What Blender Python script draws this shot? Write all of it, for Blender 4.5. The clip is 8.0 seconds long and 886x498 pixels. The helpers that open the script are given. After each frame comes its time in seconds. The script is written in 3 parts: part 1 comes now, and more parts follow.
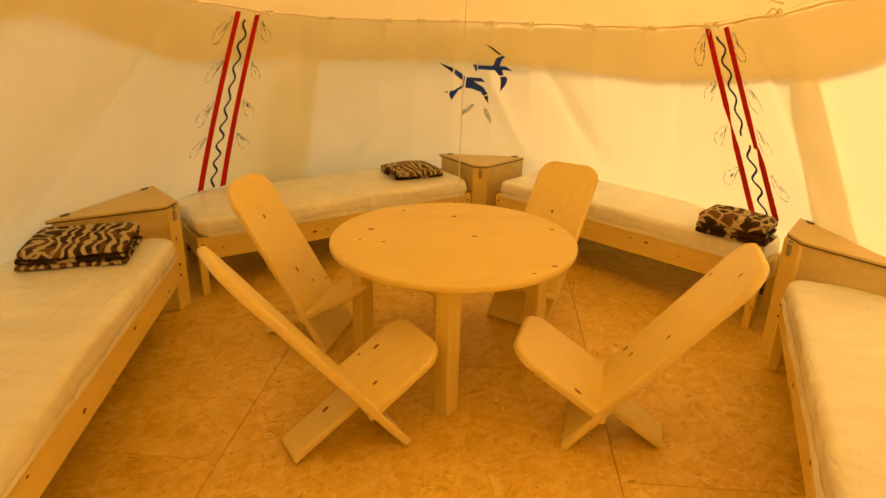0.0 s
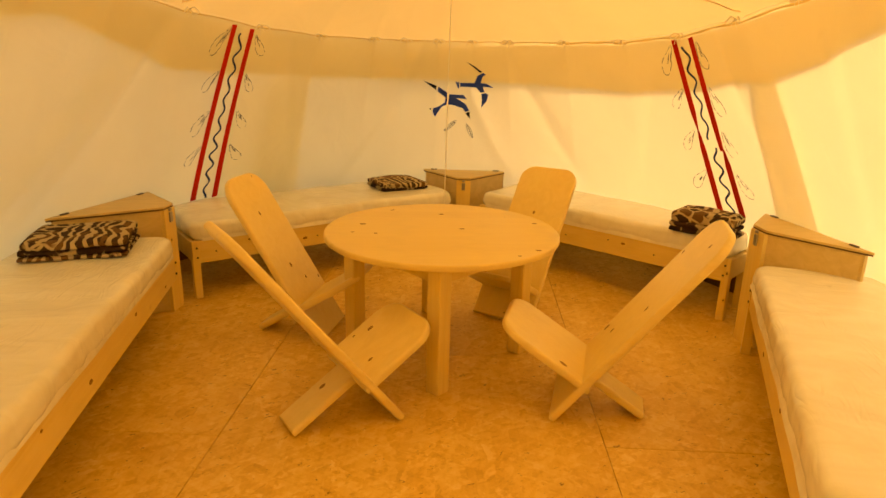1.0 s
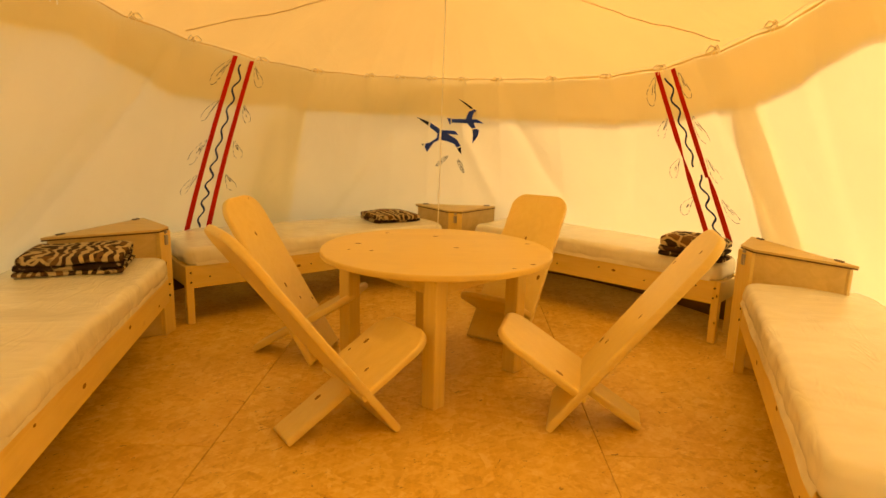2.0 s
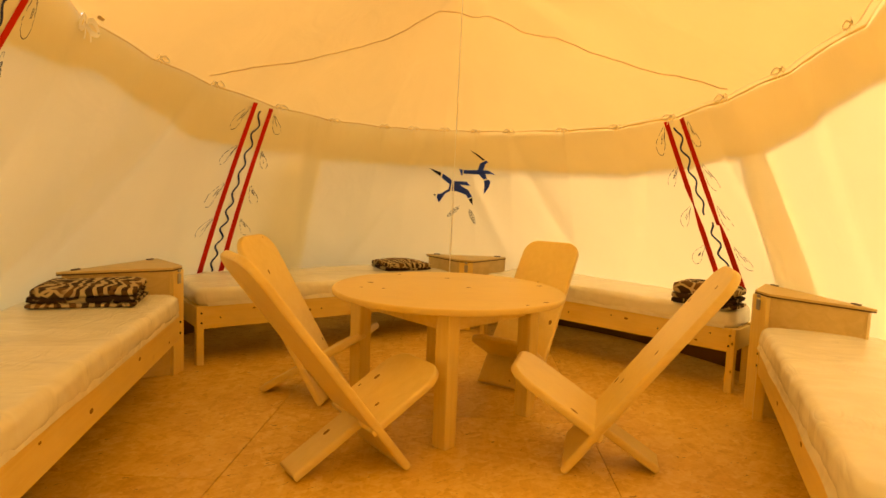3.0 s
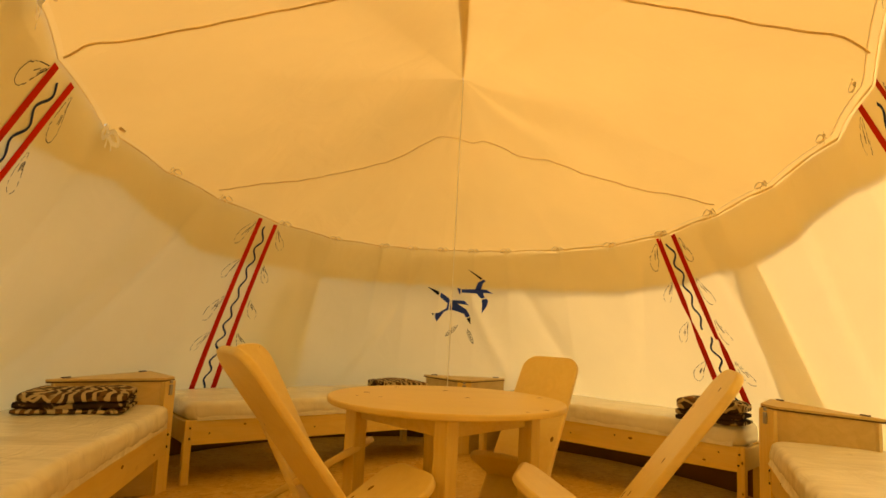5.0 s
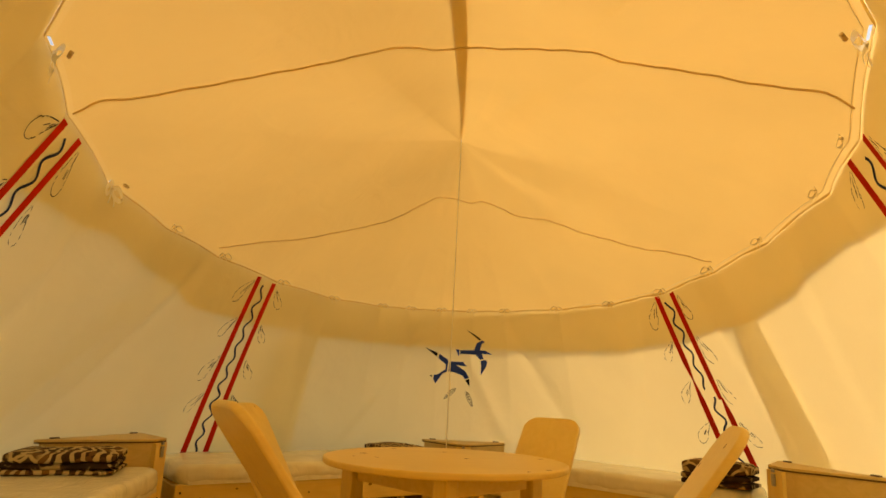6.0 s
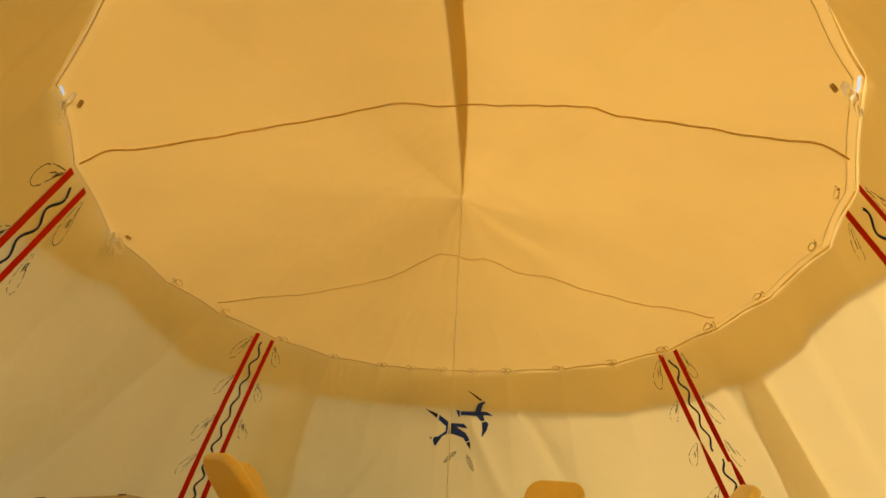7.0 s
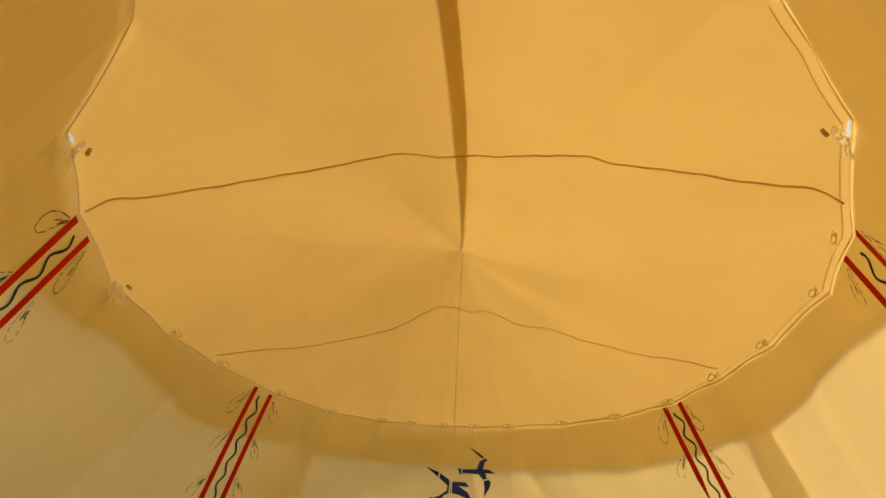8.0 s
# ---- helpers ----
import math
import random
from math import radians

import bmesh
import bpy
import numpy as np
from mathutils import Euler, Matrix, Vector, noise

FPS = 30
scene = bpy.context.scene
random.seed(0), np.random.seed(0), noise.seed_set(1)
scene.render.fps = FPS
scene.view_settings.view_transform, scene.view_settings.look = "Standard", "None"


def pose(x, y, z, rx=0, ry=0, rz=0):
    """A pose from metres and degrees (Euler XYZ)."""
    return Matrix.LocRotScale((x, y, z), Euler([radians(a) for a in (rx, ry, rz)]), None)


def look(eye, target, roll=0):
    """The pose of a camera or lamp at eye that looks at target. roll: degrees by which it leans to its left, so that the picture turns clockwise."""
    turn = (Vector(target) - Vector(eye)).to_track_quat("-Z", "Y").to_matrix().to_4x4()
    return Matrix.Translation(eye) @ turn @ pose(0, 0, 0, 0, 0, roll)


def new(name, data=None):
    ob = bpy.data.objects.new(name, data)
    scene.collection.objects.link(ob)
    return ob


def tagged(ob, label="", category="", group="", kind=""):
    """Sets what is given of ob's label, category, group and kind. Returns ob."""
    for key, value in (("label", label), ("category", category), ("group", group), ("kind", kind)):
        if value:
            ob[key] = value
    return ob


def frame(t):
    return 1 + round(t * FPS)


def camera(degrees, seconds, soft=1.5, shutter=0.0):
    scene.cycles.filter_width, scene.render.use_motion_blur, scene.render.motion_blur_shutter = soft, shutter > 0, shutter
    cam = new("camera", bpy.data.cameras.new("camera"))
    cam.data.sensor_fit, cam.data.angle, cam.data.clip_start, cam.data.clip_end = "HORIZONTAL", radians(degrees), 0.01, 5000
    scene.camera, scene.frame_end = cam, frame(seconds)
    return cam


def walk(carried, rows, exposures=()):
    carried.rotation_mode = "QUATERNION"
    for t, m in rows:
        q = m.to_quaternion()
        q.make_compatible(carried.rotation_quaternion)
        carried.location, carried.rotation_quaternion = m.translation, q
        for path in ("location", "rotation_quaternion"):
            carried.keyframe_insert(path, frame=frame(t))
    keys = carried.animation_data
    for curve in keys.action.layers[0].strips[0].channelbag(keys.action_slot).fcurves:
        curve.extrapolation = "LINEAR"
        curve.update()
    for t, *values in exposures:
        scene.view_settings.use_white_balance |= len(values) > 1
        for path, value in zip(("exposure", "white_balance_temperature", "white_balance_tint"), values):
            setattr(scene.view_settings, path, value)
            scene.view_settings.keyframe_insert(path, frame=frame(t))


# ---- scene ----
import functools
from mathutils.geometry import tessellate_polygon

# camera and its walk
cam = camera(69.7, 8.0)
ROWS = [
    (0.0, -0.135, -2.739, 1.581, -1.25, -20.62, -1.25),
    (0.5, -0.172, -2.862, 1.482, -2.16, -18.65, -1.42),
    (1.0, -0.188, -2.954, 1.403, -3.28, -16.80, -1.30),
    (1.5, -0.209, -3.007, 1.310, -4.53, -14.33, -1.30),
    (3.0, -0.246, -3.058, 1.096, -3.60, -5.65, -2.16),
    (3.5, -0.255, -3.065, 1.042, -3.47, -2.45, -2.16),
    (4.0, -0.248, -3.072, 1.018, -3.36, 0.40, -2.26),
    (4.5, -0.247, -3.080, 0.985, -3.63, 3.53, -2.47),
    (6.0, -0.247, -3.078, 0.898, -4.00, 12.75, -2.47),
    (6.5, -0.243, -3.067, 0.873, -3.98, 15.67, -2.68),
    (7.0, -0.242, -3.057, 0.844, -3.99, 18.66, -2.68),
    (7.5, -0.244, -3.050, 0.822, -3.98, 21.53, -2.50),
    (8.0, -0.241, -3.048, 0.797, -3.91, 24.00, -2.48),
]
walk(cam, [(t, pose(x, y, z, 90 + pitch, roll, yaw)) for t, x, y, z, yaw, pitch, roll in ROWS], exposures=[(t, e, k, tint) for t, e, k, tint in ((0.0, 1.77, 12100, 22), (1.5, 1.79, 11900, 23), (3.0, 1.78, 11700, 23), (4.5, 1.54, 11600, 18), (6.0, 1.27, 11600, 13), (7.0, 1.14, 11400, 7), (8.0, 1.04, 11400, 6))])

# world and sun
world = bpy.data.worlds.new("sky")
scene.world = world
world.use_nodes = True
wn = world.node_tree.nodes
sky = wn.new("ShaderNodeTexSky")
sky.sky_type, sky.sun_disc = "NISHITA", False
sky.sun_elevation, sky.sun_rotation = radians(65), radians(124)
sky.dust_density, sky.air_density, sky.ozone_density = 3.0, 0.9, 0.5
world.node_tree.links.new(sky.outputs[0], wn["Background"].inputs[0])
wn["Background"].inputs[1].default_value = 0.15
sun = new("sun", bpy.data.lights.new("sun", "SUN"))
sun.data.energy, sun.data.angle, sun.data.color = 1.32, radians(3), (1.0, 0.95, 0.87)
sun.matrix_world = look((0, 0, 0), (-math.sin(radians(124)) * math.cos(radians(65)), -math.cos(radians(124)) * math.cos(radians(65)), -math.sin(radians(65))))


# ---- materials ----
class Nodes:
    """A small helper to wire up one node material."""

    def __init__(self, name):
        self.mat = bpy.data.materials.new(name)
        self.mat.use_nodes = True
        self.tree = self.mat.node_tree
        self.tree.nodes.clear()
        self.out = self.tree.nodes.new("ShaderNodeOutputMaterial")

    def add(self, kind, values=None, operation="", feature="", data_type="", blend_type=""):
        n = self.tree.nodes.new("ShaderNode" + kind)
        if operation:
            n.operation = operation
        if feature:
            n.feature = feature
        if data_type:
            n.data_type = data_type
        if blend_type:
            n.blend_type = blend_type
        for k, v in (values or {}).items():
            if isinstance(v, bpy.types.NodeSocket):
                self.tree.links.new(v, n.inputs[k])
            else:
                n.inputs[k].default_value = v
        return n

    def coords(self, scale=(1, 1, 1), space="Object", offset=True):
        tc = self.add("TexCoord")
        m = self.add("Mapping", {0: tc.outputs[space], "Scale": scale})
        if offset:
            info = self.add("ObjectInfo")
            shift = self.add("VectorMath", {0: info.outputs["Random"], 1: (17.3, 9.1, 5.7)}, operation="MULTIPLY")
            add = self.add("VectorMath", {0: tc.outputs[space], 1: shift.outputs[0]}, operation="ADD")
            self.tree.links.new(add.outputs[0], m.inputs[0])
        return m.outputs[0]

    def noise(self, vec, scale, detail=4.0, rough=0.55, distort=0.0):
        return self.add("TexNoise", {"Vector": vec, "Scale": scale, "Detail": detail, "Roughness": rough, "Distortion": distort})

    def ramp(self, fac, stops):
        r = self.add("ValToRGB", {0: fac})
        e = r.color_ramp.elements
        while len(e) < len(stops):
            e.new(0.5)
        for el, (p, c) in zip(e, stops):
            el.position, el.color = p, (*c, 1)
        return r.outputs[0]

    def mix(self, fac, a, b, blend="MIX"):
        m = self.add("Mix", data_type="RGBA", blend_type=blend)
        for i, v in ((0, fac), (6, a), (7, b)):
            if isinstance(v, bpy.types.NodeSocket):
                self.tree.links.new(v, m.inputs[i])
            else:
                m.inputs[i].default_value = (*v, 1) if isinstance(v, tuple) else v
        return m.outputs[2]

    def bump(self, height, strength, distance):
        return self.add("Bump", {"Height": height, "Strength": strength, "Distance": distance}).outputs[0]

    def finish(self, shader):
        self.tree.links.new(shader.outputs[0], self.out.inputs[0])
        return self.mat

    def principled(self, color, rough, normal=None, metal=0.0, spec=0.5):
        v = {"Base Color": color if isinstance(color, bpy.types.NodeSocket) else (*color, 1), "Roughness": rough, "Metallic": metal, "Specular IOR Level": spec}
        if normal:
            v["Normal"] = normal
        return self.finish(self.add("BsdfPrincipled", v))


def make_pine(name, light=(0.87, 0.67, 0.29), dark=(0.77, 0.54, 0.19), along="x", knots=1.0, board=0.0):
    n = Nodes(name)
    stretch = {"x": (0.7, 9, 9), "y": (9, 0.7, 9), "z": (9, 9, 0.7)}[along]
    knot_scale = {"x": (6.5, 11.0, 11.0), "y": (11.0, 6.5, 11.0), "z": (11.0, 11.0, 6.5)}[along]
    v = n.coords(stretch)
    grain = n.noise(v, 2.2, 6, 0.62, 1.1)
    fine = n.noise(v, 26.0, 3, 0.6)
    rings = n.add("TexWave", {"Vector": v, "Scale": 1.3, "Distortion": 5.0, "Detail": 2.0, "Detail Scale": 0.8})
    col = n.mix(n.ramp(grain.outputs["Fac"], [(0.32, (0, 0, 0)), (0.62, (1, 1, 1))]), dark, light)
    col = n.mix(0.09, col, n.ramp(rings.outputs["Fac"], [(0.1, light), (0.8, light), (0.97, tuple(c * 0.72 for c in dark))]))
    col = n.mix(0.12, col, n.ramp(fine.outputs["Fac"], [(0.3, dark), (0.7, light)]))
    if board:
        # glued boards, each with its own tone
        info = n.add("TexCoord")
        y = n.add("SeparateXYZ", {0: info.outputs["Object"]}).outputs["Y"]
        k = n.add("Math", {0: n.add("Math", {0: y, 1: 1.0 / board}, operation="MULTIPLY").outputs[0]}, operation="FLOOR")
        tone = n.add("TexWhiteNoise", {"Vector": n.add("CombineXYZ", {0: k.outputs[0], 1: 3.0}).outputs[0]})
        col = n.mix(n.add("Math", {0: tone.outputs["Value"], 1: 0.16}, operation="MULTIPLY").outputs[0], col, (0.70, 0.47, 0.16))
    kv = n.coords(knot_scale)
    vor = n.add("TexVoronoi", {"Vector": kv, "Scale": 1.0, "Randomness": 1.0})
    keep = n.ramp(n.add("RGBToBW", {0: vor.outputs["Color"]}).outputs[0], [(0.52, (0, 0, 0)), (0.53, (1, 1, 1))])
    halo = n.ramp(vor.outputs["Distance"], [(0.0, (0.6, 0.6, 0.6)), (0.08 * knots, (0.32, 0.32, 0.32)), (0.20 * knots, (0, 0, 0))])
    core = n.ramp(vor.outputs["Distance"], [(0.0, (1, 1, 1)), (0.060 * knots, (0.95, 0.95, 0.95)), (0.088 * knots, (0, 0, 0))])
    col = n.mix(n.mix(1.0, halo, keep, "MULTIPLY"), col, (0.52, 0.29, 0.09))
    col = n.mix(n.mix(1.0, core, keep, "MULTIPLY"), col, (0.16, 0.075, 0.024))
    h = n.mix(0.5, grain.outputs["Fac"], fine.outputs["Fac"])
    return n.principled(col, 0.36, n.bump(h, 0.10, 0.002), spec=0.5)


pine_x = make_pine("pine_along_x", (0.88, 0.67, 0.30), (0.81, 0.58, 0.225))
pine_z = make_pine("pine_along_z", (0.87, 0.66, 0.29), (0.80, 0.57, 0.22), along="z", knots=0.7)
pine_pale = make_pine("pine_pale", (0.90, 0.69, 0.315), (0.855, 0.635, 0.265), knots=0.45)
pine_top = make_pine("pine_tabletop", (0.89, 0.67, 0.29), (0.855, 0.63, 0.255), knots=0.4, board=0.12)


def make_plywood():
    n = Nodes("birch_plywood")
    v = n.coords((1.2, 7, 7))
    g = n.noise(v, 3.0, 5, 0.6, 0.8)
    col = n.ramp(g.outputs["Fac"], [(0.25, (0.62, 0.45, 0.21)), (0.75, (0.74, 0.56, 0.29))])
    return n.principled(col, 0.5, n.bump(g.outputs["Fac"], 0.08, 0.002), spec=0.35)


plywood = make_plywood()
edge_dark = Nodes("plywood_edge").principled((0.16, 0.085, 0.03), 0.7)


def make_osb():
    n = Nodes("oriented_strand_board")
    v = n.coords((1, 1, 0.2))
    warp = n.noise(v, 9.0, 3)
    bent = n.mix(0.05, v, warp.outputs["Color"], "ADD")
    layers = []
    for scale, sq, turn_by in ((23.0, (0.36, 1.3, 1), 0.5), (27.0, (0.40, 1.5, 1), -0.5), (20.0, (0.36, 1.4, 1), 1.5), (44.0, (0.40, 1.4, 1), 2.3)):
        m = n.add("Mapping", {0: n.add("Mapping", {0: bent, "Rotation": (0, 0, turn_by)}).outputs[0], "Scale": sq})
        vor = n.add("TexVoronoi", {"Vector": m.outputs[0], "Scale": scale, "Randomness": 1.0})
        bw = n.add("RGBToBW", {0: vor.outputs["Color"]}).outputs[0]
        grain = n.noise(n.add("Mapping", {0: m.outputs[0], "Scale": (0.4, 5, 1)}).outputs[0], 14.0, 3)
        layers.append((bw, grain.outputs["Fac"], vor.outputs["Distance"]))
    pick = n.noise(v, 26.0, 3)
    tone = n.mix(n.ramp(pick.outputs["Fac"], [(0.44, (0, 0, 0)), (0.54, (1, 1, 1))]), layers[0][0], layers[1][0])
    pick2 = n.noise(v, 19.0, 3, 0.5, 0.6)
    tone = n.mix(n.ramp(pick2.outputs["Fac"], [(0.50, (0, 0, 0)), (0.58, (1, 1, 1))]), tone, layers[2][0])
    tone = n.mix(0.3, tone, layers[3][0])
    tone = n.mix(0.32, tone, layers[0][1])
    tone = n.mix(0.22, tone, layers[2][1])
    col = n.ramp(tone, [(0.24, (0.64, 0.36, 0.105)), (0.42, (0.79, 0.49, 0.155)), (0.56, (0.86, 0.57, 0.20)), (0.76, (0.93, 0.69, 0.30))])
    big = n.noise(v, 2.2, 3)
    col = n.mix(n.ramp(big.outputs["Fac"], [(0.42, (0, 0, 0)), (0.72, (0.30, 0.30, 0.30))]), col, (0.62, 0.34, 0.105))
    fleck = n.noise(n.add("Mapping", {0: n.add("Mapping", {0: bent, "Rotation": (0, 0, 0.9)}).outputs[0], "Scale": (1, 0.4, 1)}).outputs[0], 44.0, 5, 0.6, 1.5)
    col = n.mix(n.ramp(fleck.outputs["Fac"], [(0.645, (0, 0, 0)), (0.70, (0.85, 0.85, 0.85))]), col, (0.24, 0.09, 0.022))
    return n.principled(col, 0.46, n.bump(tone, 0.22, 0.002), spec=0.4)


osb = make_osb()


def make_canvas(name, color, through_color, share, weave=900.0, wrinkle=0.35):
    """Thin woven cloth: part of the light is thrown back, part goes through."""
    n = Nodes(name)
    v = n.coords((1, 1, 1), offset=False)
    soft = n.noise(v, 2.2, 3, 0.5, 0.4)
    fine = n.noise(v, 160.0, 2)
    tint = n.mix(n.ramp(soft.outputs["Fac"], [(0.3, (0, 0, 0)), (0.8, (1, 1, 1))]), color, tuple(c * 0.94 for c in color))
    tint2 = n.mix(n.ramp(soft.outputs["Fac"], [(0.3, (0, 0, 0)), (0.8, (1, 1, 1))]), through_color, tuple(c * 0.93 for c in through_color))
    folds = n.noise(n.add("Mapping", {0: v, "Scale": (1, 1, 0.5), "Rotation": (0.5, 0.6, 0.2)}).outputs[0], 3.0, 3, 0.5, 1.2)
    h = n.mix(0.06, folds.outputs["Fac"], fine.outputs["Fac"])
    nrm = n.bump(h, wrinkle, 0.03)
    d = n.add("BsdfDiffuse", {"Color": tint, "Normal": nrm})
    t = n.add("BsdfTranslucent", {"Color": tint2, "Normal": nrm})
    return n.finish(n.add("MixShader", {0: share, 1: d.outputs[0], 2: t.outputs[0]}))


canvas_wall = make_canvas("canvas_wall", (0.88, 0.80, 0.56), (0.87, 0.70, 0.36), 0.32)
canvas_roof = make_canvas("canvas_roof", (0.86, 0.69, 0.36), (0.80, 0.545, 0.20), 0.25)
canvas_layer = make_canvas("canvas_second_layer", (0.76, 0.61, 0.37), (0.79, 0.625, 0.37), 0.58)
canvas_dark = make_canvas("canvas_dark_wedge", (0.50, 0.36, 0.20), (0.60, 0.42, 0.20), 0.30)
canvas_thin = make_canvas("canvas_thin_layer", (0.88, 0.82, 0.70), (0.93, 0.88, 0.77), 0.86)
# roof canvas made paler, the light on the hem put into its colour
canvas_hem_lit = make_canvas("canvas_hem_lit", (0.87, 0.71, 0.39), (0.82, 0.575, 0.225), 0.27)
cotton_white = Nodes("white_cotton_tape").principled((0.93, 0.93, 0.93), 0.35, spec=0.6)
# dark brown that stands in for the shade under the beds
under_bed_shade = Nodes("dark_under_bed_shade").principled((0.24, 0.13, 0.055), 0.85, spec=0.2)


def make_mattress():
    n = Nodes("mattress_cover")
    v = n.coords((1, 1, 1))
    big = n.noise(n.add("Mapping", {0: v, "Scale": (2.2, 1, 1)}).outputs[0], 4.0, 2, 0.5, 1.2)
    lines = n.add("TexNoise", {"Vector": n.add("Mapping", {0: v, "Scale": (1, 3.5, 1), "Rotation": (0, 0, 0.5)}).outputs[0], "Scale": 4.0, "Detail": 1.5, "Roughness": 0.5, "Distortion": 1.8})
    ridge = n.add("Math", {0: n.add("Math", {0: n.add("Math", {0: lines.outputs["Fac"], 1: 0.5}, operation="SUBTRACT").outputs[0]}, operation="ABSOLUTE").outputs[0], 1: 4.0}, operation="MULTIPLY").outputs[0]
    where = n.ramp(n.noise(v, 2.6, 2).outputs["Fac"], [(0.46, (0.05, 0.05, 0.05)), (0.64, (0.70, 0.70, 0.70))])
    h = n.mix(where, big.outputs["Fac"], ridge)
    col = n.ramp(big.outputs["Fac"], [(0.3, (0.84, 0.80, 0.68)), (0.7, (0.91, 0.88, 0.78))])
    return n.principled(col, 0.27, n.bump(h, 0.42, 0.011), spec=0.5)


mattress_cover = make_mattress()


def make_blanket(name, share, bands):
    """Fleece printed with flowing stripes, and with dark-edged patches on a share of it."""
    n = Nodes(name)
    v = n.coords((1, 1, 1))
    warp = n.noise(v, 7.0, 2)
    bent = n.mix(0.09, v, warp.outputs["Color"], "ADD")
    wave = n.add("TexWave", {"Vector": bent, "Scale": bands, "Distortion": 6.0, "Detail": 1.0, "Detail Scale": 1.4})
    vor = n.add("TexVoronoi", {"Vector": bent, "Scale": 15.0}, feature="DISTANCE_TO_EDGE")
    cell = n.add("TexVoronoi", {"Vector": bent, "Scale": 15.0})
    zone = n.noise(v, 5.0, 1)
    stripes = n.ramp(wave.outputs["Fac"], [(0.57, (0, 0, 0)), (0.66, (1, 1, 1))])
    cells = n.ramp(vor.outputs["Distance"], [(0.07, (1, 1, 1)), (0.12, (0, 0, 0))])
    pat = n.mix(n.ramp(zone.outputs["Fac"], [(share, (0, 0, 0)), (share + 0.04, (1, 1, 1))]), stripes, cells)
    fuzz = n.noise(v, 300.0, 2)
    brown = n.mix(n.ramp(n.add("RGBToBW", {0: cell.outputs["Color"]}).outputs[0], [(0.52, (0, 0, 0)), (0.56, (1, 1, 1))]), (0.040, 0.018, 0.011), (0.17, 0.085, 0.038))
    col = n.mix(pat, brown, (0.60, 0.47, 0.28))
    col = n.mix(0.15, col, n.mix(fuzz.outputs["Fac"], (0.03, 0.015, 0.01), (0.30, 0.22, 0.13)))
    return n.principled(col, 0.95, n.bump(fuzz.outputs["Fac"], 0.5, 0.003), spec=0.1)


def make_lining():
    n = Nodes("fleece_lining")
    v = n.coords((1, 1, 1))
    blot = n.noise(v, 15.0, 2, 0.5, 0.4)
    col = n.ramp(blot.outputs["Fac"], [(0.42, (0.035, 0.018, 0.012)), (0.55, (0.055, 0.030, 0.020)), (0.59, (0.42, 0.33, 0.20))])
    return n.principled(col, 0.95, n.bump(blot.outputs["Fac"], 0.3, 0.004), spec=0.1)


blanket_lining = make_lining()
fleece_striped = make_blanket("fleece_striped", 0.57, 7.0)
fleece_patched = make_blanket("fleece_patched", 0.36, 5.0)
red_cloth = Nodes("red_tape").principled((0.60, 0.018, 0.012), 0.8, spec=0.2)
blue_cloth = Nodes("blue_tape").principled((0.026, 0.042, 0.11), 0.8, spec=0.2)
bird_blue = Nodes("bird_blue").principled((0.030, 0.075, 0.46), 0.8, spec=0.2)
ink = Nodes("ink").principled((0.07, 0.065, 0.055), 0.9, spec=0.1)
cord_tan = make_canvas("tan_cord", (0.90, 0.72, 0.43), (0.90, 0.72, 0.43), 0.4)
cord_pale = make_canvas("pale_cord", (0.90, 0.82, 0.64), (0.90, 0.80, 0.60), 0.4)
cord_white = make_canvas("white_cord", (0.97, 0.93, 0.82), (0.97, 0.92, 0.80), 0.35)
bird_black = Nodes("bird_black").principled((0.016, 0.016, 0.02), 0.8, spec=0.2)
toggle_wood = Nodes("toggle_wood").principled((0.66, 0.48, 0.26), 0.7, spec=0.2)
plug_wood = Nodes("plug_wood").principled((0.33, 0.165, 0.055), 0.6, spec=0.3)
steel = Nodes("steel").principled((0.45, 0.43, 0.40), 0.35, metal=1.0)
dark_metal = Nodes("dark_metal").principled((0.16, 0.12, 0.08), 0.5, metal=0.6)
black_bolt = Nodes("black_bolt").principled((0.02, 0.015, 0.012), 0.5)


def make_grass():
    n = Nodes("grass_ground")
    v = n.coords((1, 1, 1), offset=False)
    a = n.noise(v, 0.8, 5)
    b = n.noise(v, 40.0, 3)
    col = n.mix(a.outputs["Fac"], (0.05, 0.075, 0.022), (0.11, 0.10, 0.045))
    return n.principled(col, 0.9, n.bump(b.outputs["Fac"], 0.6, 0.03))


grass_ground = make_grass()


# ---- mesh helpers ----
def mesh_of(bm, name, material, smooth=False):
    me = bpy.data.meshes.new(name)
    bm.normal_update()
    bm.to_mesh(me)
    bm.free()
    me.materials.append(material)
    if smooth:
        me.polygons.foreach_set("use_smooth", [True] * len(me.polygons))
    return me


def part(name, bm, material, parent, label="", smooth=False):
    ob = new(name, mesh_of(bm, name, material, smooth))
    ob.parent = parent
    return tagged(ob, label)


def thing(name, m, label, category, group="", kind=""):
    ob = new(name)
    ob.empty_display_size = 0.1
    ob.matrix_basis = m
    return tagged(ob, label, category, group, kind)


def box(size, centre=(0, 0, 0), bevel=0.0, m=None, bm=None, seg=2):
    made = bmesh.new()
    bmesh.ops.create_cube(made, size=1.0)
    bmesh.ops.scale(made, vec=size, verts=made.verts)
    if bevel:
        bmesh.ops.bevel(made, geom=made.edges[:], offset=bevel, segments=seg, profile=0.6, affect="EDGES")
    bmesh.ops.translate(made, vec=centre, verts=made.verts)
    if m is not None:
        bmesh.ops.transform(made, matrix=m, verts=made.verts)
    if bm is None:
        return made
    me = bpy.data.meshes.new("tmp")
    made.to_mesh(me)
    made.free()
    bm.from_mesh(me)
    bpy.data.meshes.remove(me)
    return bm


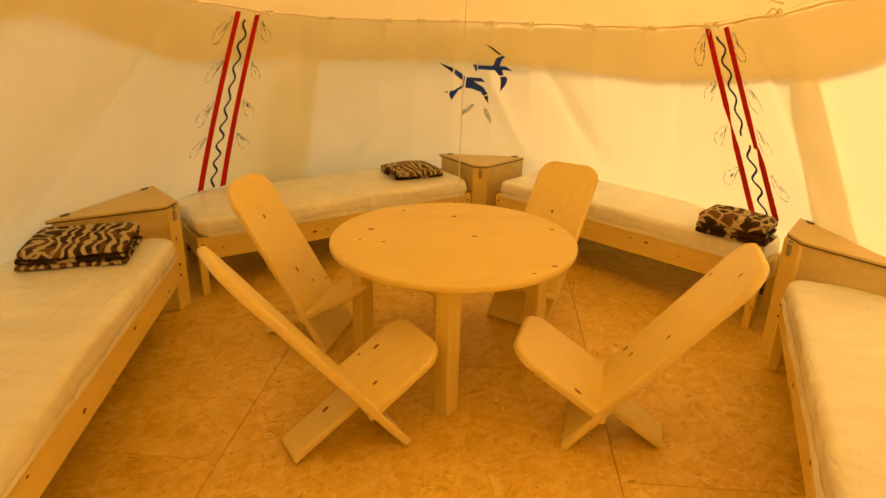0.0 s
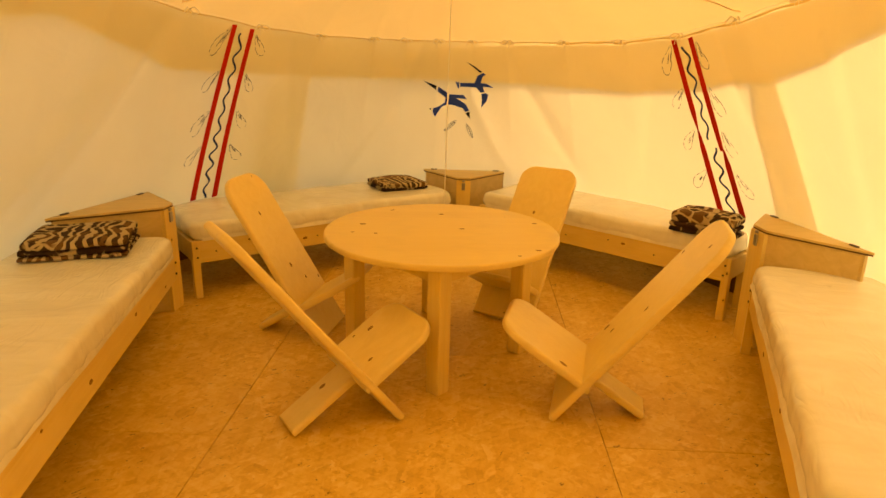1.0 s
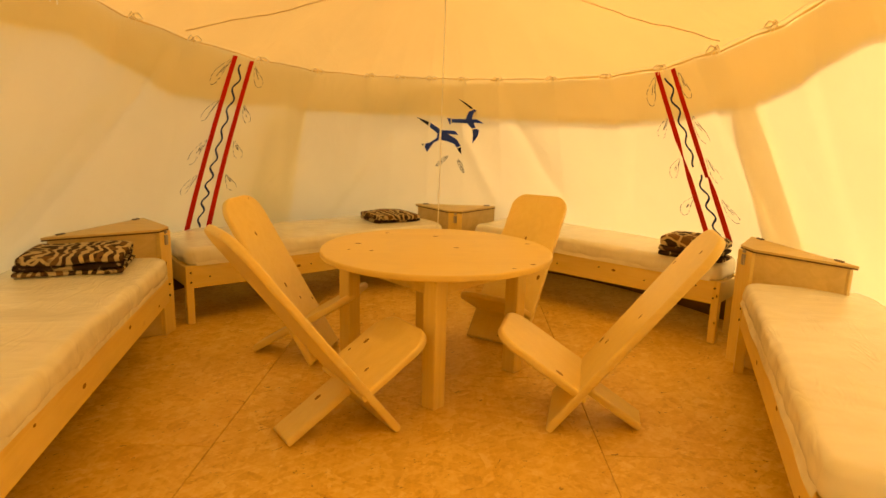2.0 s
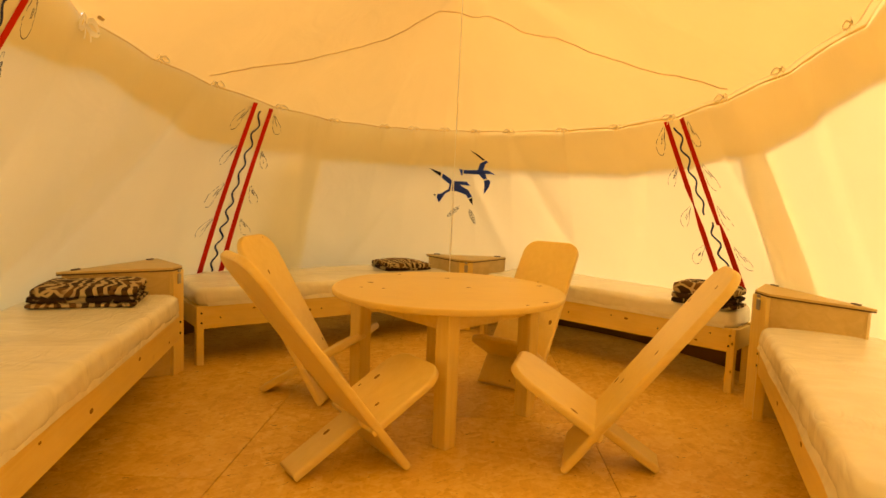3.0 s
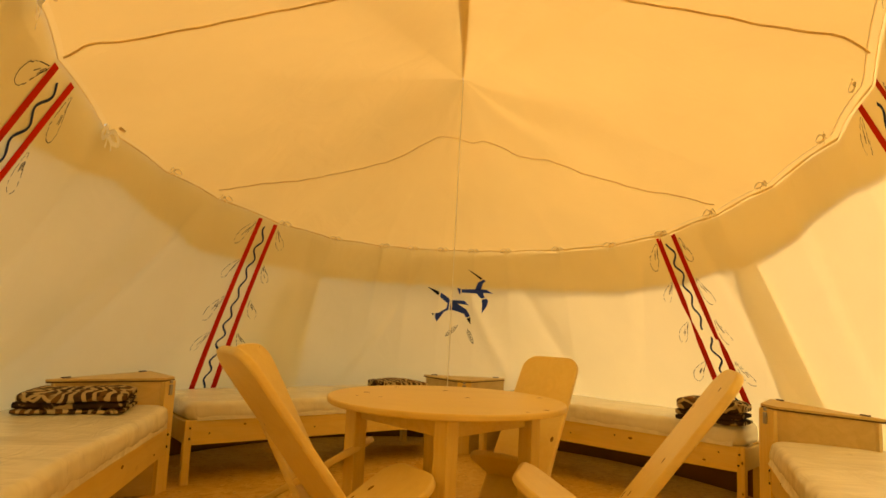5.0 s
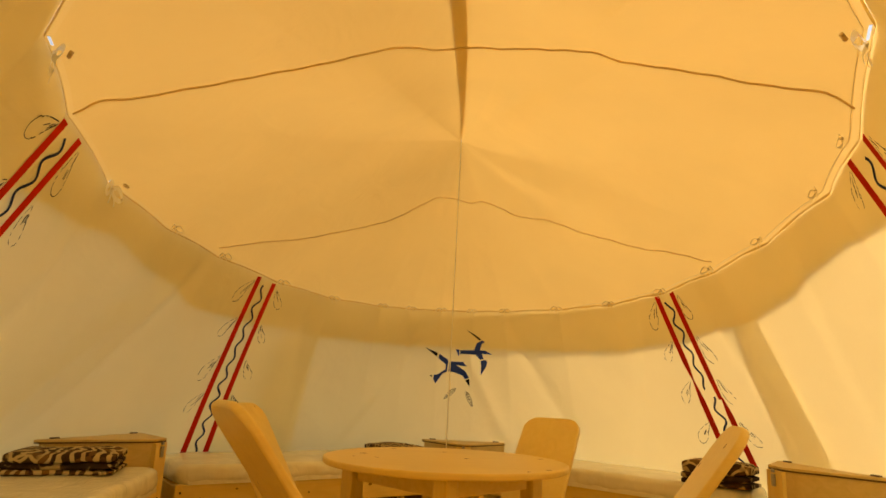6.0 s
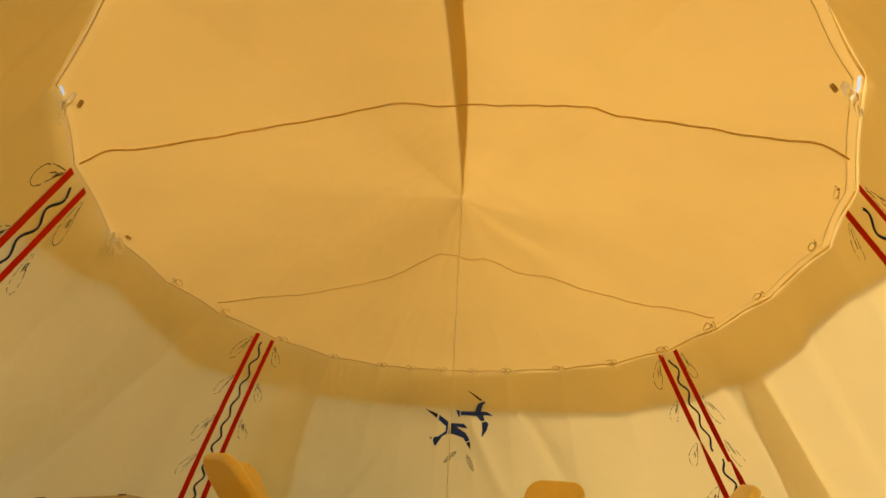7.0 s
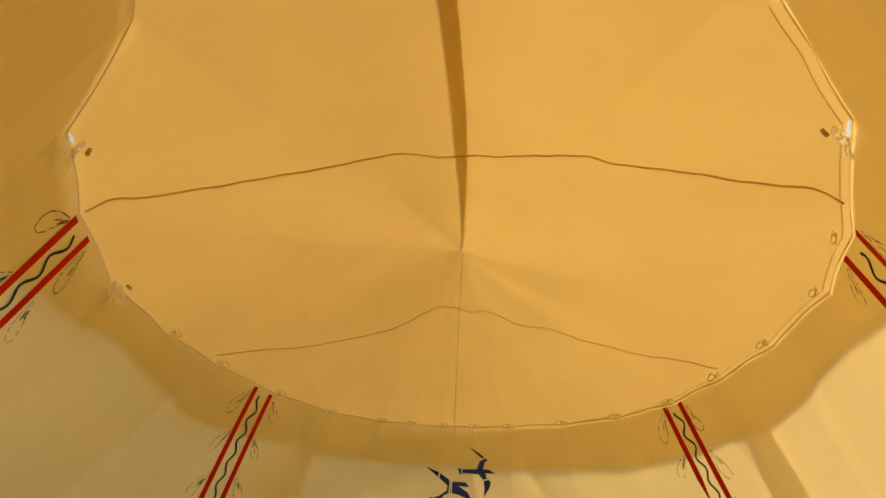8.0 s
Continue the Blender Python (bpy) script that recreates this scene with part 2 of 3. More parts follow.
def slab(outline, z0, z1, bevel=0.0, m=None, seg=2):
    """An upright prism over a plan outline."""
    bm = bmesh.new()
    low = bm.faces.new([bm.verts.new((x, y, z0)) for x, y in outline])
    up = bmesh.ops.extrude_face_region(bm, geom=[low])
    bmesh.ops.translate(bm, vec=(0, 0, z1 - z0), verts=[g for g in up["geom"] if isinstance(g, bmesh.types.BMVert)])
    bmesh.ops.recalc_face_normals(bm, faces=bm.faces)
    if bevel:
        rims = [e for e in bm.edges if abs(e.verts[0].co.z - e.verts[1].co.z) < 1e-6]
        bmesh.ops.bevel(bm, geom=rims, offset=bevel, segments=seg, profile=0.5, affect="EDGES")
    if m is not None:
        bmesh.ops.transform(bm, matrix=m, verts=bm.verts)
    return bm


def tube(points, radius, sides=6, closed=False):
    """A round cord along a line of points."""
    bm = bmesh.new()
    pts = [Vector(p) for p in points]
    n = len(pts)
    rings = []
    for i, p in enumerate(pts):
        a = pts[(i - 1) % n] if closed or i else p
        b = pts[(i + 1) % n] if closed or i < n - 1 else p
        d = (b - a).normalized()
        side = d.cross(Vector((0, 0, 1)) if abs(d.z) < 0.9 else Vector((1, 0, 0))).normalized()
        up = side.cross(d)
        rings.append([bm.verts.new(p + radius * (math.cos(q) * side + math.sin(q) * up)) for q in (2 * math.pi * k / sides for k in range(sides))])
    for i in range(n if closed else n - 1):
        r, s = rings[i], rings[(i + 1) % n]
        for k in range(sides):
            bm.faces.new((r[k], r[(k + 1) % sides], s[(k + 1) % sides], s[k]))
    if not closed:
        bm.faces.new(rings[0][::-1])
        bm.faces.new(rings[-1])
    return bm


def glide(points, steps):
    """A smooth line through a few points."""
    pts = [Vector(p) for p in points]
    out = []
    for i in range(len(pts) - 1):
        p0, p1, p2, p3 = pts[max(i - 1, 0)], pts[i], pts[i + 1], pts[min(i + 2, len(pts) - 1)]
        for k in range(steps):
            u = k / steps
            out.append(0.5 * (2 * p1 + (p2 - p0) * u + (2 * p0 - 5 * p1 + 4 * p2 - p3) * u * u + (3 * p1 - p0 - 3 * p2 + p3) * u ** 3))
    return out + [pts[-1]]


# ---- the tent: an egg-shaped cloth room, wall from ring to floor, roof from ring to apex ----
def ease(a):
    a = min(1.0, max(0.0, a))
    return a * a * (3 - 2 * a)


def egg(phi):
    c, s = math.cos(phi), math.sin(phi)
    k = ease((-s - 0.12) / 0.36)
    d = phi - radians(140)
    q = math.exp(-(math.atan2(math.sin(d), math.cos(d)) / 0.44) ** 2)
    x, y = (1.5 - 0.6 * k) * c, -0.4 + (2.15 if s >= 0 else 3.3) * s
    d = phi - radians(153)
    r = math.exp(-(math.atan2(math.sin(d), math.cos(d)) / 0.40) ** 2)
    d = 0.75 - y
    return Vector((-0.03 - 0.03 * k + x + 0.10 * q, y, 1.505 + 0.053 * r + 0.08 * (d + math.sqrt(d * d + 0.04))))


# the roof edge is tied at these angles and runs nearly straight between them
KNOTS = (4, 15.5, 27, 40, 54, 68.6, 78, 87, 96, 105, 121, 138, 154, 166, 180, 189, 194, 205, 218, 235, 252, 270, 288, 305, 322, 332.5, 338, 347, 354)
# sideways pull of single knots
PULL = {189: (0.060, -0.036), 194: (0.057, -0.21), 205: (-0.06, 0.0), 332.5: (-0.042, 0.044), 338: (0.045, -0.03), 347: (-0.03, 0.0), 354: (-0.04, -0.02), 322: (-0.14, 0.40)}
TIED = [(radians(a), egg(radians(a)) + Vector((*PULL.get(a, (0, 0)), 0))) for a in KNOTS]
TIED.append((TIED[0][0] + 2 * math.pi, TIED[0][1]))


def ring(phi):
    p = (phi - TIED[0][0]) % (2 * math.pi) + TIED[0][0]
    for (a0, k0), (a1, k1) in zip(TIED, TIED[1:]):
        if a0 <= p <= a1:
            f = (p - a0) / (a1 - a0)
            q = k0.lerp(k1, f)
            return q + Vector((-q.x, -q.y - 0.4, 0)).normalized() * (-0.004 + 0.008 * math.sin(math.pi * f)) + Vector((0, 0, 0.006 * math.sin(math.pi * f)))
    return egg(phi)


def base(phi):
    c, s = math.cos(phi), math.sin(phi)
    return Vector((-0.07 + 2.25 * c, -0.6 + (3.05 if s >= 0 else 3.75) * s, -0.01))


APEX = Vector((0.06, 0.62, 2.43))
# creases of the slack cloth, each from (degrees, share of the way down) to another, with depth and half width
CREASES = ((158.5, 0.10, 168.5, 0.62, 0.050, 0.055), (163, 0.22, 177, 0.74, 0.030, 0.05), (180.6, 0.12, 181.5, 0.45, 0.035, 0.05), (68, 0.03, 52, 0.66, 0.020, 0.055),
           (79, 0.2, 69, 0.66, -0.018, 0.05), (92, 0.05, 108, 0.70, 0.018, 0.05), (97, 0.25, 112, 0.75, -0.014, 0.05), (0.9, 0.10, 2.6, 0.60, 0.030, 0.05),
           (20.5, 0.02, 12.0, 0.75, 0.020, 0.04), (34, 0.1, 41, 0.7, 0.022, 0.06), (150, 0.3, 146, 0.8, 0.018, 0.05), (128, 0.05, 119, 0.75, 0.014, 0.05),
           (205, 0.05, 196, 0.7, 0.03, 0.05), (333, 0.05, 341, 0.7, 0.03, 0.05))


def wall_at(phi, v, inward=0.0):
    a, b = ring(phi), base(phi)
    p = a.lerp(b, v)
    out = Vector((b.x - a.x, b.y - a.y, 0)).normalized()
    # slack cloth: shallow bellies between the seams, slanting creases
    belly = 0.012 * math.sin(3 * phi + 1.0) * math.sin(math.pi * min(1, max(0, v)))
    crease = 0.0
    for a0, v0, a1, v1, deep, half in CREASES:
        f = (v - v0) / (v1 - v0)
        if -0.25 < f < 1.25:
            d = phi - radians(a0 + (a1 - a0) * f)
            d = math.atan2(math.sin(d), math.cos(d)) * 1.9 / (half * (1 + 0.5 * f))
            if abs(d) < 4:
                crease += deep * math.exp(-abs(d) ** 1.5) * ease((f + 0.25) * 2) * ease((1.25 - f) * 1.6)
    return p + out * (belly - crease - inward)


def roof_at(phi, u, drop=0.0):
    p = APEX.lerp(egg(phi).lerp(ring(phi), ease((u - 0.35) / 0.55)), u)
    sag = 0.02 * math.sin(math.pi * u)
    # soft pleats run out from the peak on one side, and one seam runs to the back
    d = math.atan2(math.sin(phi - 0.1), math.cos(phi - 0.1))
    pleat = 0.026 * math.exp(-(d / 0.8) ** 2) * math.sin(11 * phi + 2 * math.sin(3 * u)) * ease(u * 3) * ease((1 - u) * 1.6)
    d = (phi - radians(95)) * u
    seam = 0.007 * math.exp(-(d / 0.02) ** 2) * ease((0.5 - u) * 4) * ease(u * 12)
    return p + Vector((0, 0, -sag - drop + pleat - seam))


def sheet(fn, us, vs, wrap=False):
    bm = bmesh.new()
    grid = [[bm.verts.new(fn(u, v)) for v in vs] for u in us]
    for i in range(len(us) if wrap else len(us) - 1):
        a, b = grid[i], grid[(i + 1) % len(us)]
        for k in range(len(vs) - 1):
            bm.faces.new((a[k], b[k], b[k + 1], a[k + 1]))
    return bm


def span(a, b, n):
    return [a + (b - a) * i / n for i in range(n + 1)]


ground = new("ground", mesh_of(slab([(-60, -60), (60, -60), (60, 60), (-60, 60)], -0.3, -0.06), "ground", grass_ground))
tagged(ground, "grass meadow ground round the tent", "ground", kind="structure")

wall = new("wall_canvas", mesh_of(sheet(wall_at, span(0, 2 * math.pi, 840)[:-1], span(0, 1, 44), True), "wall_canvas", canvas_wall, True))
tagged(wall, "cream cotton canvas tent wall, slanting, lit through by daylight", "wall", kind="structure")

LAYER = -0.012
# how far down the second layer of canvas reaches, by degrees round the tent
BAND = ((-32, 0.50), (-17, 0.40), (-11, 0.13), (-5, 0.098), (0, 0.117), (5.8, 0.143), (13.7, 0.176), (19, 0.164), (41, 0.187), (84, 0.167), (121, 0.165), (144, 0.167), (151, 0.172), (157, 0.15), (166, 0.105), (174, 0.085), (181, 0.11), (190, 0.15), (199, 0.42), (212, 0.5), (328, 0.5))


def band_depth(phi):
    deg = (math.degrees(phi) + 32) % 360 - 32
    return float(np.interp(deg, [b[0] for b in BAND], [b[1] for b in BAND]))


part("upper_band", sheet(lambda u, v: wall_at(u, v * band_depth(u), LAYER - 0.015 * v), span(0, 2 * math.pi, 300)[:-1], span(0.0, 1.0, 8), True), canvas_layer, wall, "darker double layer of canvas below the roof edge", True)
# overlapping panels: fast to the wall along one edge and standing off along the other
for a, b, c, d, v0, off0, off1 in ((120.6, 138, 117.5, 133, 0.165, 0.004, 0.06), (16.75, 12.05, 17.6, 10.0, 0.15, 0.004, 0.03)):
    for k, reach in enumerate((0.86, 1.0) if a < 90 else (0.6, 1.0)):
        part("seam_overlap", sheet(lambda u, v: wall_at(radians((a + (b - a) * u * reach) * (1 - v) + (c + (d - c) * u * reach) * v), v0 + v * (0.97 - v0), LAYER - off0 - 0.006 * k - (off1 - off0) * u * reach), span(0, 1, 10), span(0, 1, 20)), canvas_thin, wall, "folded canvas at a seam, darker where light comes through", True)
# added dark sheet at the wall foot, deepens the shade under the beds
part("ground_cloth", sheet(lambda u, v: wall_at(u, 1 - (1 - v) * 0.33 / ring(u).z, 0.012), span(0, 2 * math.pi, 200)[:-1], span(0, 1, 4), True), under_bed_shade, wall, "dark brown sheet added along the wall foot to deepen the shade under the beds", True)

ceiling = new("ceiling", mesh_of(sheet(roof_at, span(0, 2 * math.pi, 720)[:-1], span(0.002, 0.989, 26), True), "ceiling", canvas_roof, True))
tagged(ceiling, "ochre canvas inner roof rising to a low peak", "ceiling", kind="structure")


def hem_at(phi, v):
    if v <= 0.7:
        return roof_at(phi, 0.989 + 0.011 * v / 0.7) - Vector((0, 0, 0.002 * v))
    p = ring(phi)
    c = Vector((p.x - 0.0, p.y + 0.4, 0)).normalized()
    lip = 0.004 + 0.007 * ease((math.cos(phi - radians(10)) - 0.55) / 0.3)
    scallop = 0.5 * lip * math.sin(phi * 31) ** 2
    return p - c * 0.004 - Vector((0, 0, (v - 0.7) / 0.3 * (lip - scallop) + 0.004))


hem_cloth = sheet(hem_at, span(0, 2 * math.pi, 720)[:-1], [0.0, 0.2, 0.45, 0.7, 0.85, 1.0], True)
hem_cloth.faces.ensure_lookup_table()
# open eyelets at the large bows, where the sky shows
bmesh.ops.delete(hem_cloth, geom=[hem_cloth.faces[5 * a + 1] for a in (360, 387, 676, 677)], context="FACES_ONLY")
hem = part("hem", hem_cloth, canvas_hem_lit, ceiling, "hem along the roof edge, coloured paler for the light on it, with open eyelets", True)


# a narrow darker wedge just above the roof cloth, tapering to the peak
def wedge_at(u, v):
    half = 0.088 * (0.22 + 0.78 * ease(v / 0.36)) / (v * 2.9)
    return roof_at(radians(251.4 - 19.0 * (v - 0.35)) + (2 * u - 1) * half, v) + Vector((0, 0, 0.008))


part("roof_overlap", sheet(wedge_at, span(0, 1, 4), span(0.012, 0.95, 40)), canvas_dark, ceiling, "narrow darker wedge on the roof running to the peak", True)


def on_roof(x, y, drop):
    """The point of the roof cloth above a place in plan."""
    dx, dy = x - APEX.x, y - APEX.y
    u, p = 0.5, 0.0
    for wide, n in ((math.pi, 120), (0.06, 24), (0.006, 24), (0.02, 40)):
        best = None
        for k in range(-n, n + 1):
            c = p + wide * k / n
            q = egg(c).lerp(ring(c), ease((u - 0.35) / 0.55)) - APEX
            miss = abs(math.atan2(q.y * dx - q.x * dy, q.x * dx + q.y * dy))
            if best is None or miss < best[0]:
                best = (miss, c, math.hypot(dx, dy) / math.hypot(q.x, q.y))
        p, u = best[1], best[2]
    return Vector((x, y, roof_at(p, u, drop).z))


def roof_cord(stops, radius):
    """A cord that lies along the roof cloth; stops are (degrees, share of the way out)."""
    pts = [roof_at(radians(a), u) for a, u in stops]
    line = [pts[0]]
    for p, q in zip(pts, pts[1:]):
        n = max(1, int((q - p).length / 0.03))
        line += [p.lerp(q, k / n) for k in range(1, n + 1)]
    for k in range(3):
        line = [line[0]] + [(a + 2 * b + c) / 4 for a, b, c in zip(line, line[1:], line[2:])] + [line[-1]]
    out = []
    for i, q in enumerate(line):
        w = 0.005 * math.sin(i * 0.5) + 0.003 * math.sin(i * 1.3)
        out.append(on_roof(q.x + w * 0.4, q.y + w, 0.006) if 0 < i < len(line) - 1 else q - Vector((0, 0, 0.006)))
    return tube(out, radius)


cord1 = new("roof_cord", mesh_of(roof_cord([(156.4, 0.965), (144.5, 0.709), (125.6, 0.474), (96.0, 0.272), (77.4, 0.300), (44.3, 0.402), (26.5, 0.612), (18.2, 0.795), (13.6, 0.962)], 0.0034), "roof_cord", cord_tan))
tagged(cord1, "thin tan cord lying along the canvas roof", "cord", "cords along the roof")
cord2 = new("roof_cord", mesh_of(roof_cord([(189.2, 0.99), (190.6, 0.95), (190.9, 0.894), (192.8, 0.814), (198.5, 0.704), (205.7, 0.617), (219.3, 0.458), (237.3, 0.328), (262.0, 0.288), (295.0, 0.317), (325.3, 0.563), (334.1, 0.702), (339.5, 0.827), (342.4, 0.955), (344.1, 0.99)], 0.0042), "roof_cord", cord_tan))
tagged(cord2, "wavy brown cord lying across the canvas roof", "cord", "cords along the roof")

string = new("hanging_string", mesh_of(tube([(0.06, 0.62, 2.42), (0.052, 0.64, 1.5), (0.04, 0.67, 0.004)], 0.0030), "hanging_string", cord_white))
tagged(string, "thin pale string hanging down behind the table", "string")

edge_line = [roof_at(radians(a), 0.986) - Vector((0, 0, 0.004)) for a in span(-34, 46, 60)]
edge_cord = new("edge_cord", mesh_of(tube(edge_line, 0.0014, 5), "edge_cord", cord_pale))
tagged(edge_cord, "thin cord threaded along the roof edge", "cord")


def strap(line, width):
    """A flat tape along a line, its width across the line and level."""
    bm = bmesh.new()
    rows = []
    for i, p in enumerate(line):
        d = (line[min(i + 1, len(line) - 1)] - line[max(i - 1, 0)]).normalized()
        side = d.cross(Vector((0, 1, 0.2))).normalized() * width / 2
        rows.append([bm.verts.new(p - side), bm.verts.new(p + Vector((0, -0.001, 0))), bm.verts.new(p + side)])
    for r, q in zip(rows, rows[1:]):
        for k in (0, 1):
            bm.faces.new((r[k], r[k + 1], q[k + 1], q[k]))
    return bm


def tie(p, inn, seed, white, toggle):
    """Tied tape at the roof edge: a knot, two loops, two tails, and a wooden toggle beside it."""
    rnd = random.Random(seed)
    t = thing("tie", Matrix.Translation(p + inn * (0.018 if white else 0.05) + Vector((0, 0, -0.022 if white else 0.004))) @ Matrix.Rotation(math.atan2(inn.y, inn.x) + math.pi / 2, 4, "Z"), "white cotton tape tied in a bow at the roof edge" if white else "pale cord tied in a knot at the roof edge", "tie", "ties round the roof edge")
    mat = cotton_white if white else cord_pale
    s = 0.075 if white else 0.042
    for k in (-1, 1):
        loop = glide([(0, 0, 0), (k * s * 0.5, -0.012, s * rnd.uniform(0.1, 0.3)), (k * s, -0.016, s * rnd.uniform(-0.45, -0.2)), (k * s * 0.55, -0.004, -0.42 * s), (0, 0.0, -0.05 * s)], 6)
        part("loop", strap(loop, 0.022 if white else 0.007), mat, t, smooth=True)
        tail = glide([(0, 0, 0), (k * s * 0.25, -0.008, -s * 0.5), (k * s * rnd.uniform(0.15, 0.5), -0.004, -s * rnd.uniform(0.8, 1.2))], 5)
        part("tail", strap(tail, 0.012 if white else 0.005), mat, t, smooth=True)
    part("knot", box((0.016, 0.012, 0.013) if white else (0.012, 0.010, 0.012), (0, -0.003, 0), 0.004), mat, t)
    if toggle:
        bm = bmesh.new()
        bmesh.ops.create_cone(bm, cap_ends=True, segments=10, radius1=0.007, radius2=0.007, depth=toggle, matrix=Matrix.Translation((0.03, -0.045, 0.026)) @ Matrix.Rotation(radians(90), 4, "Y"))
        bmesh.ops.bevel(bm, geom=bm.edges[:], offset=0.003, segments=1, affect="EDGES")
        part("toggle", bm, toggle_wood, t, "small brown wooden toggle")
    return t


for i, a in enumerate((180.0, 193.5, 338.7, 68.6, 78, 87, 96, 105, 121, 138, 154, 166, 54, 40, 27, 15.5, 4, 354, 347)):
    p = ring(radians(a))
    tie(p, Vector((-p.x, -p.y - 0.4, 0)).normalized(), i, i < 3, 0.04 if i < 3 else 0)


# decoration on the wall: flat appliqué drawn in metres across (a) and down (b) from an anchor
def on_wall(deg, v0, a, b, lift=0.004):
    phi = radians(deg)
    per = (wall_at(phi + 0.01, v0 + 0.2) - wall_at(phi - 0.01, v0 + 0.2)).length / 0.02
    tall = (base(phi) - ring(phi)).length
    return wall_at(phi - a / per, v0 + b / tall, lift)


def ribbon(line, width, deg, v0, lift=0.004, ends=(1.0, 1.0)):
    bm = bmesh.new()
    rows = []
    for i, (a, b) in enumerate(line):
        a0, b0 = line[max(i - 1, 0)]
        a1, b1 = line[min(i + 1, len(line) - 1)]
        n = math.hypot(a1 - a0, b1 - b0) or 1
        na, nb = -(b1 - b0) / n, (a1 - a0) / n
        w = width / 2 * min(ends[0] + (1 - ends[0]) * min(1, i / 7), ends[1] + (1 - ends[1]) * min(1, (len(line) - 1 - i) / 7))
        rows.append([bm.verts.new(on_wall(deg, v0, a + na * s, b + nb * s, lift)) for s in (-w, w)])
    for p, q in zip(rows, rows[1:]):
        bm.faces.new((p[0], p[1], q[1], q[0]))
    return bm


def join(bm, other):
    me = bpy.data.meshes.new("tmp")
    other.to_mesh(me)
    other.free()
    bm.from_mesh(me)
    bpy.data.meshes.remove(me)


def feather(bm, a, b, angle, size, rnd, deg, v0, fat=0.17):
    """A hanging feather drawn with thin broken ink lines, its tip rounded."""
    ca, sa = math.cos(angle), math.sin(angle)
    for side in (-1, 1):
        line = []
        for k in range(25):
            t = k / 24
            w = side * size * fat * (min(1.0, (t / 0.62)) ** 0.8) * math.sqrt(max(0.0, 1 - max(0.0, (t - 0.72) / 0.28) ** 2)) * (1 + 0.08 * rnd.uniform(-1, 1))
            x, y = size * t, w + size * 0.06 * math.sin(3 * t)
            line.append((a + ca * x - sa * y, b + sa * x + ca * y))
        k = 1
        while k < 23:
            run = rnd.choice((2, 3, 5))
            seg = line[k:min(k + run + 1, 25)]
            if len(seg) > 1:
                join(bm, ribbon(seg, rnd.uniform(0.0022, 0.0040), deg, v0, 0.005))
            k += run + rnd.choice((0, 1, 2))
    for k in range(4):
        t0, y0 = rnd.uniform(0.08, 0.5), rnd.uniform(-0.07, 0.07)
        seg = [(a + ca * size * t - sa * size * y0 * (0.4 + t), b + sa * size * t + ca * size * y0 * (0.4 + t)) for t in (t0, t0 + 0.1, t0 + 0.2)]
        join(bm, ribbon(seg, 0.0036, deg, v0, 0.005))


def strip_motif(deg_top, deg_low, half, seed, tuck=0.0, right=66, left=57, reach=0.70):
    """Two red tapes with a dark wavy line between them and feathers to both sides."""
    rnd = random.Random(seed)
    deg = 0.5 * (deg_top + deg_low)
    phi = radians(deg)
    tall = (base(phi) - ring(phi)).length
    per = (wall_at(phi + 0.01, 0.3) - wall_at(phi - 0.01, 0.3)).length / 0.02
    lean = radians(deg_top - deg_low) * per
    L = reach * tall

    def mid(b):
        return -lean * 0.5 + lean * b / L

    # a tuck in the cloth shifts what hangs below it
    def shift(b, s):
        return 0.013 if tuck and b > tuck + 0.05 * s else 0.0

    for s in (-1, 1):
        cutb = tuck + 0.055 * s if tuck else L
        for b0, b1, ends in ((0.02, cutb + 0.004, (1, 0.15 if s < 0 and tuck else 0.7 if tuck else 1)), (cutb - 0.004, L, (0.35, 1))):
            if b1 - b0 > 0.05:
                part("red_stripe", ribbon([(mid(b) + s * half + shift(b0, s), b) for b in span(b0, b1, 30)], 0.040, deg, 0.0, 0.004, ends), red_cloth, wall, "straight red tape sewn on the canvas")
    for b0, b1 in ((0.06, tuck - 0.008), (tuck + 0.04, L)) if tuck else ((0.06, L),):
        line = [(mid(b) + shift(b0, 0) + 0.018 * math.sin(2 * math.pi * b / 0.135 + seed) * (1 + 0.25 * math.sin(b * 9)), b) for b in span(b0, b1, 120)]
        part("wavy_line", ribbon(line, 0.014, deg, 0.0), blue_cloth, wall, "dark blue wavy line between red tapes")
    for k in range(4):
        b = 0.045 + k * 0.255
        for s in (-1, 1):
            bm = bmesh.new()
            down = radians((right if s > 0 else left) + rnd.uniform(-8, 8))
            feather(bm, mid(b) + s * (half + (0.040 if s > 0 else 0.024)) + (shift(b, 0) if tuck else 0), b, down if s > 0 else math.pi - down, 0.185 + rnd.uniform(-0.025, 0.015), rnd, deg, 0.0)
            part("feather_drawing", bm, ink, wall, "feather drawn in thin dark ink")


strip_motif(141.3, 137.9, 0.080, 1, right=48, left=68)
strip_motif(27.3, 24.8, 0.068, 2, 0.62, reach=0.645)
strip_motif(187.6, 188.8, 0.072, 3)
strip_motif(347.9, 347.1, 0.088, 4)

BIRD_LEFT = [(515, 145), (578, 163), (620, 190), (625, 198), (690, 198), (708, 215), (660, 213), (700, 235), (718, 262), (720, 298), (705, 280), (690, 255), (650, 243), (622, 240), (600, 250), (572, 292), (562, 272), (545, 258), (580, 252), (612, 232), (615, 212), (570, 178)]
BIRD_RIGHT = [(703, 66), (740, 82), (788, 115), (775, 122), (765, 148), (790, 150), (820, 166), (795, 164), (775, 163), (780, 180), (798, 196), (790, 220), (767, 250), (770, 215), (768, 190), (745, 165), (680, 165), (668, 174), (655, 146), (680, 150), (738, 148), (752, 118), (770, 112)]


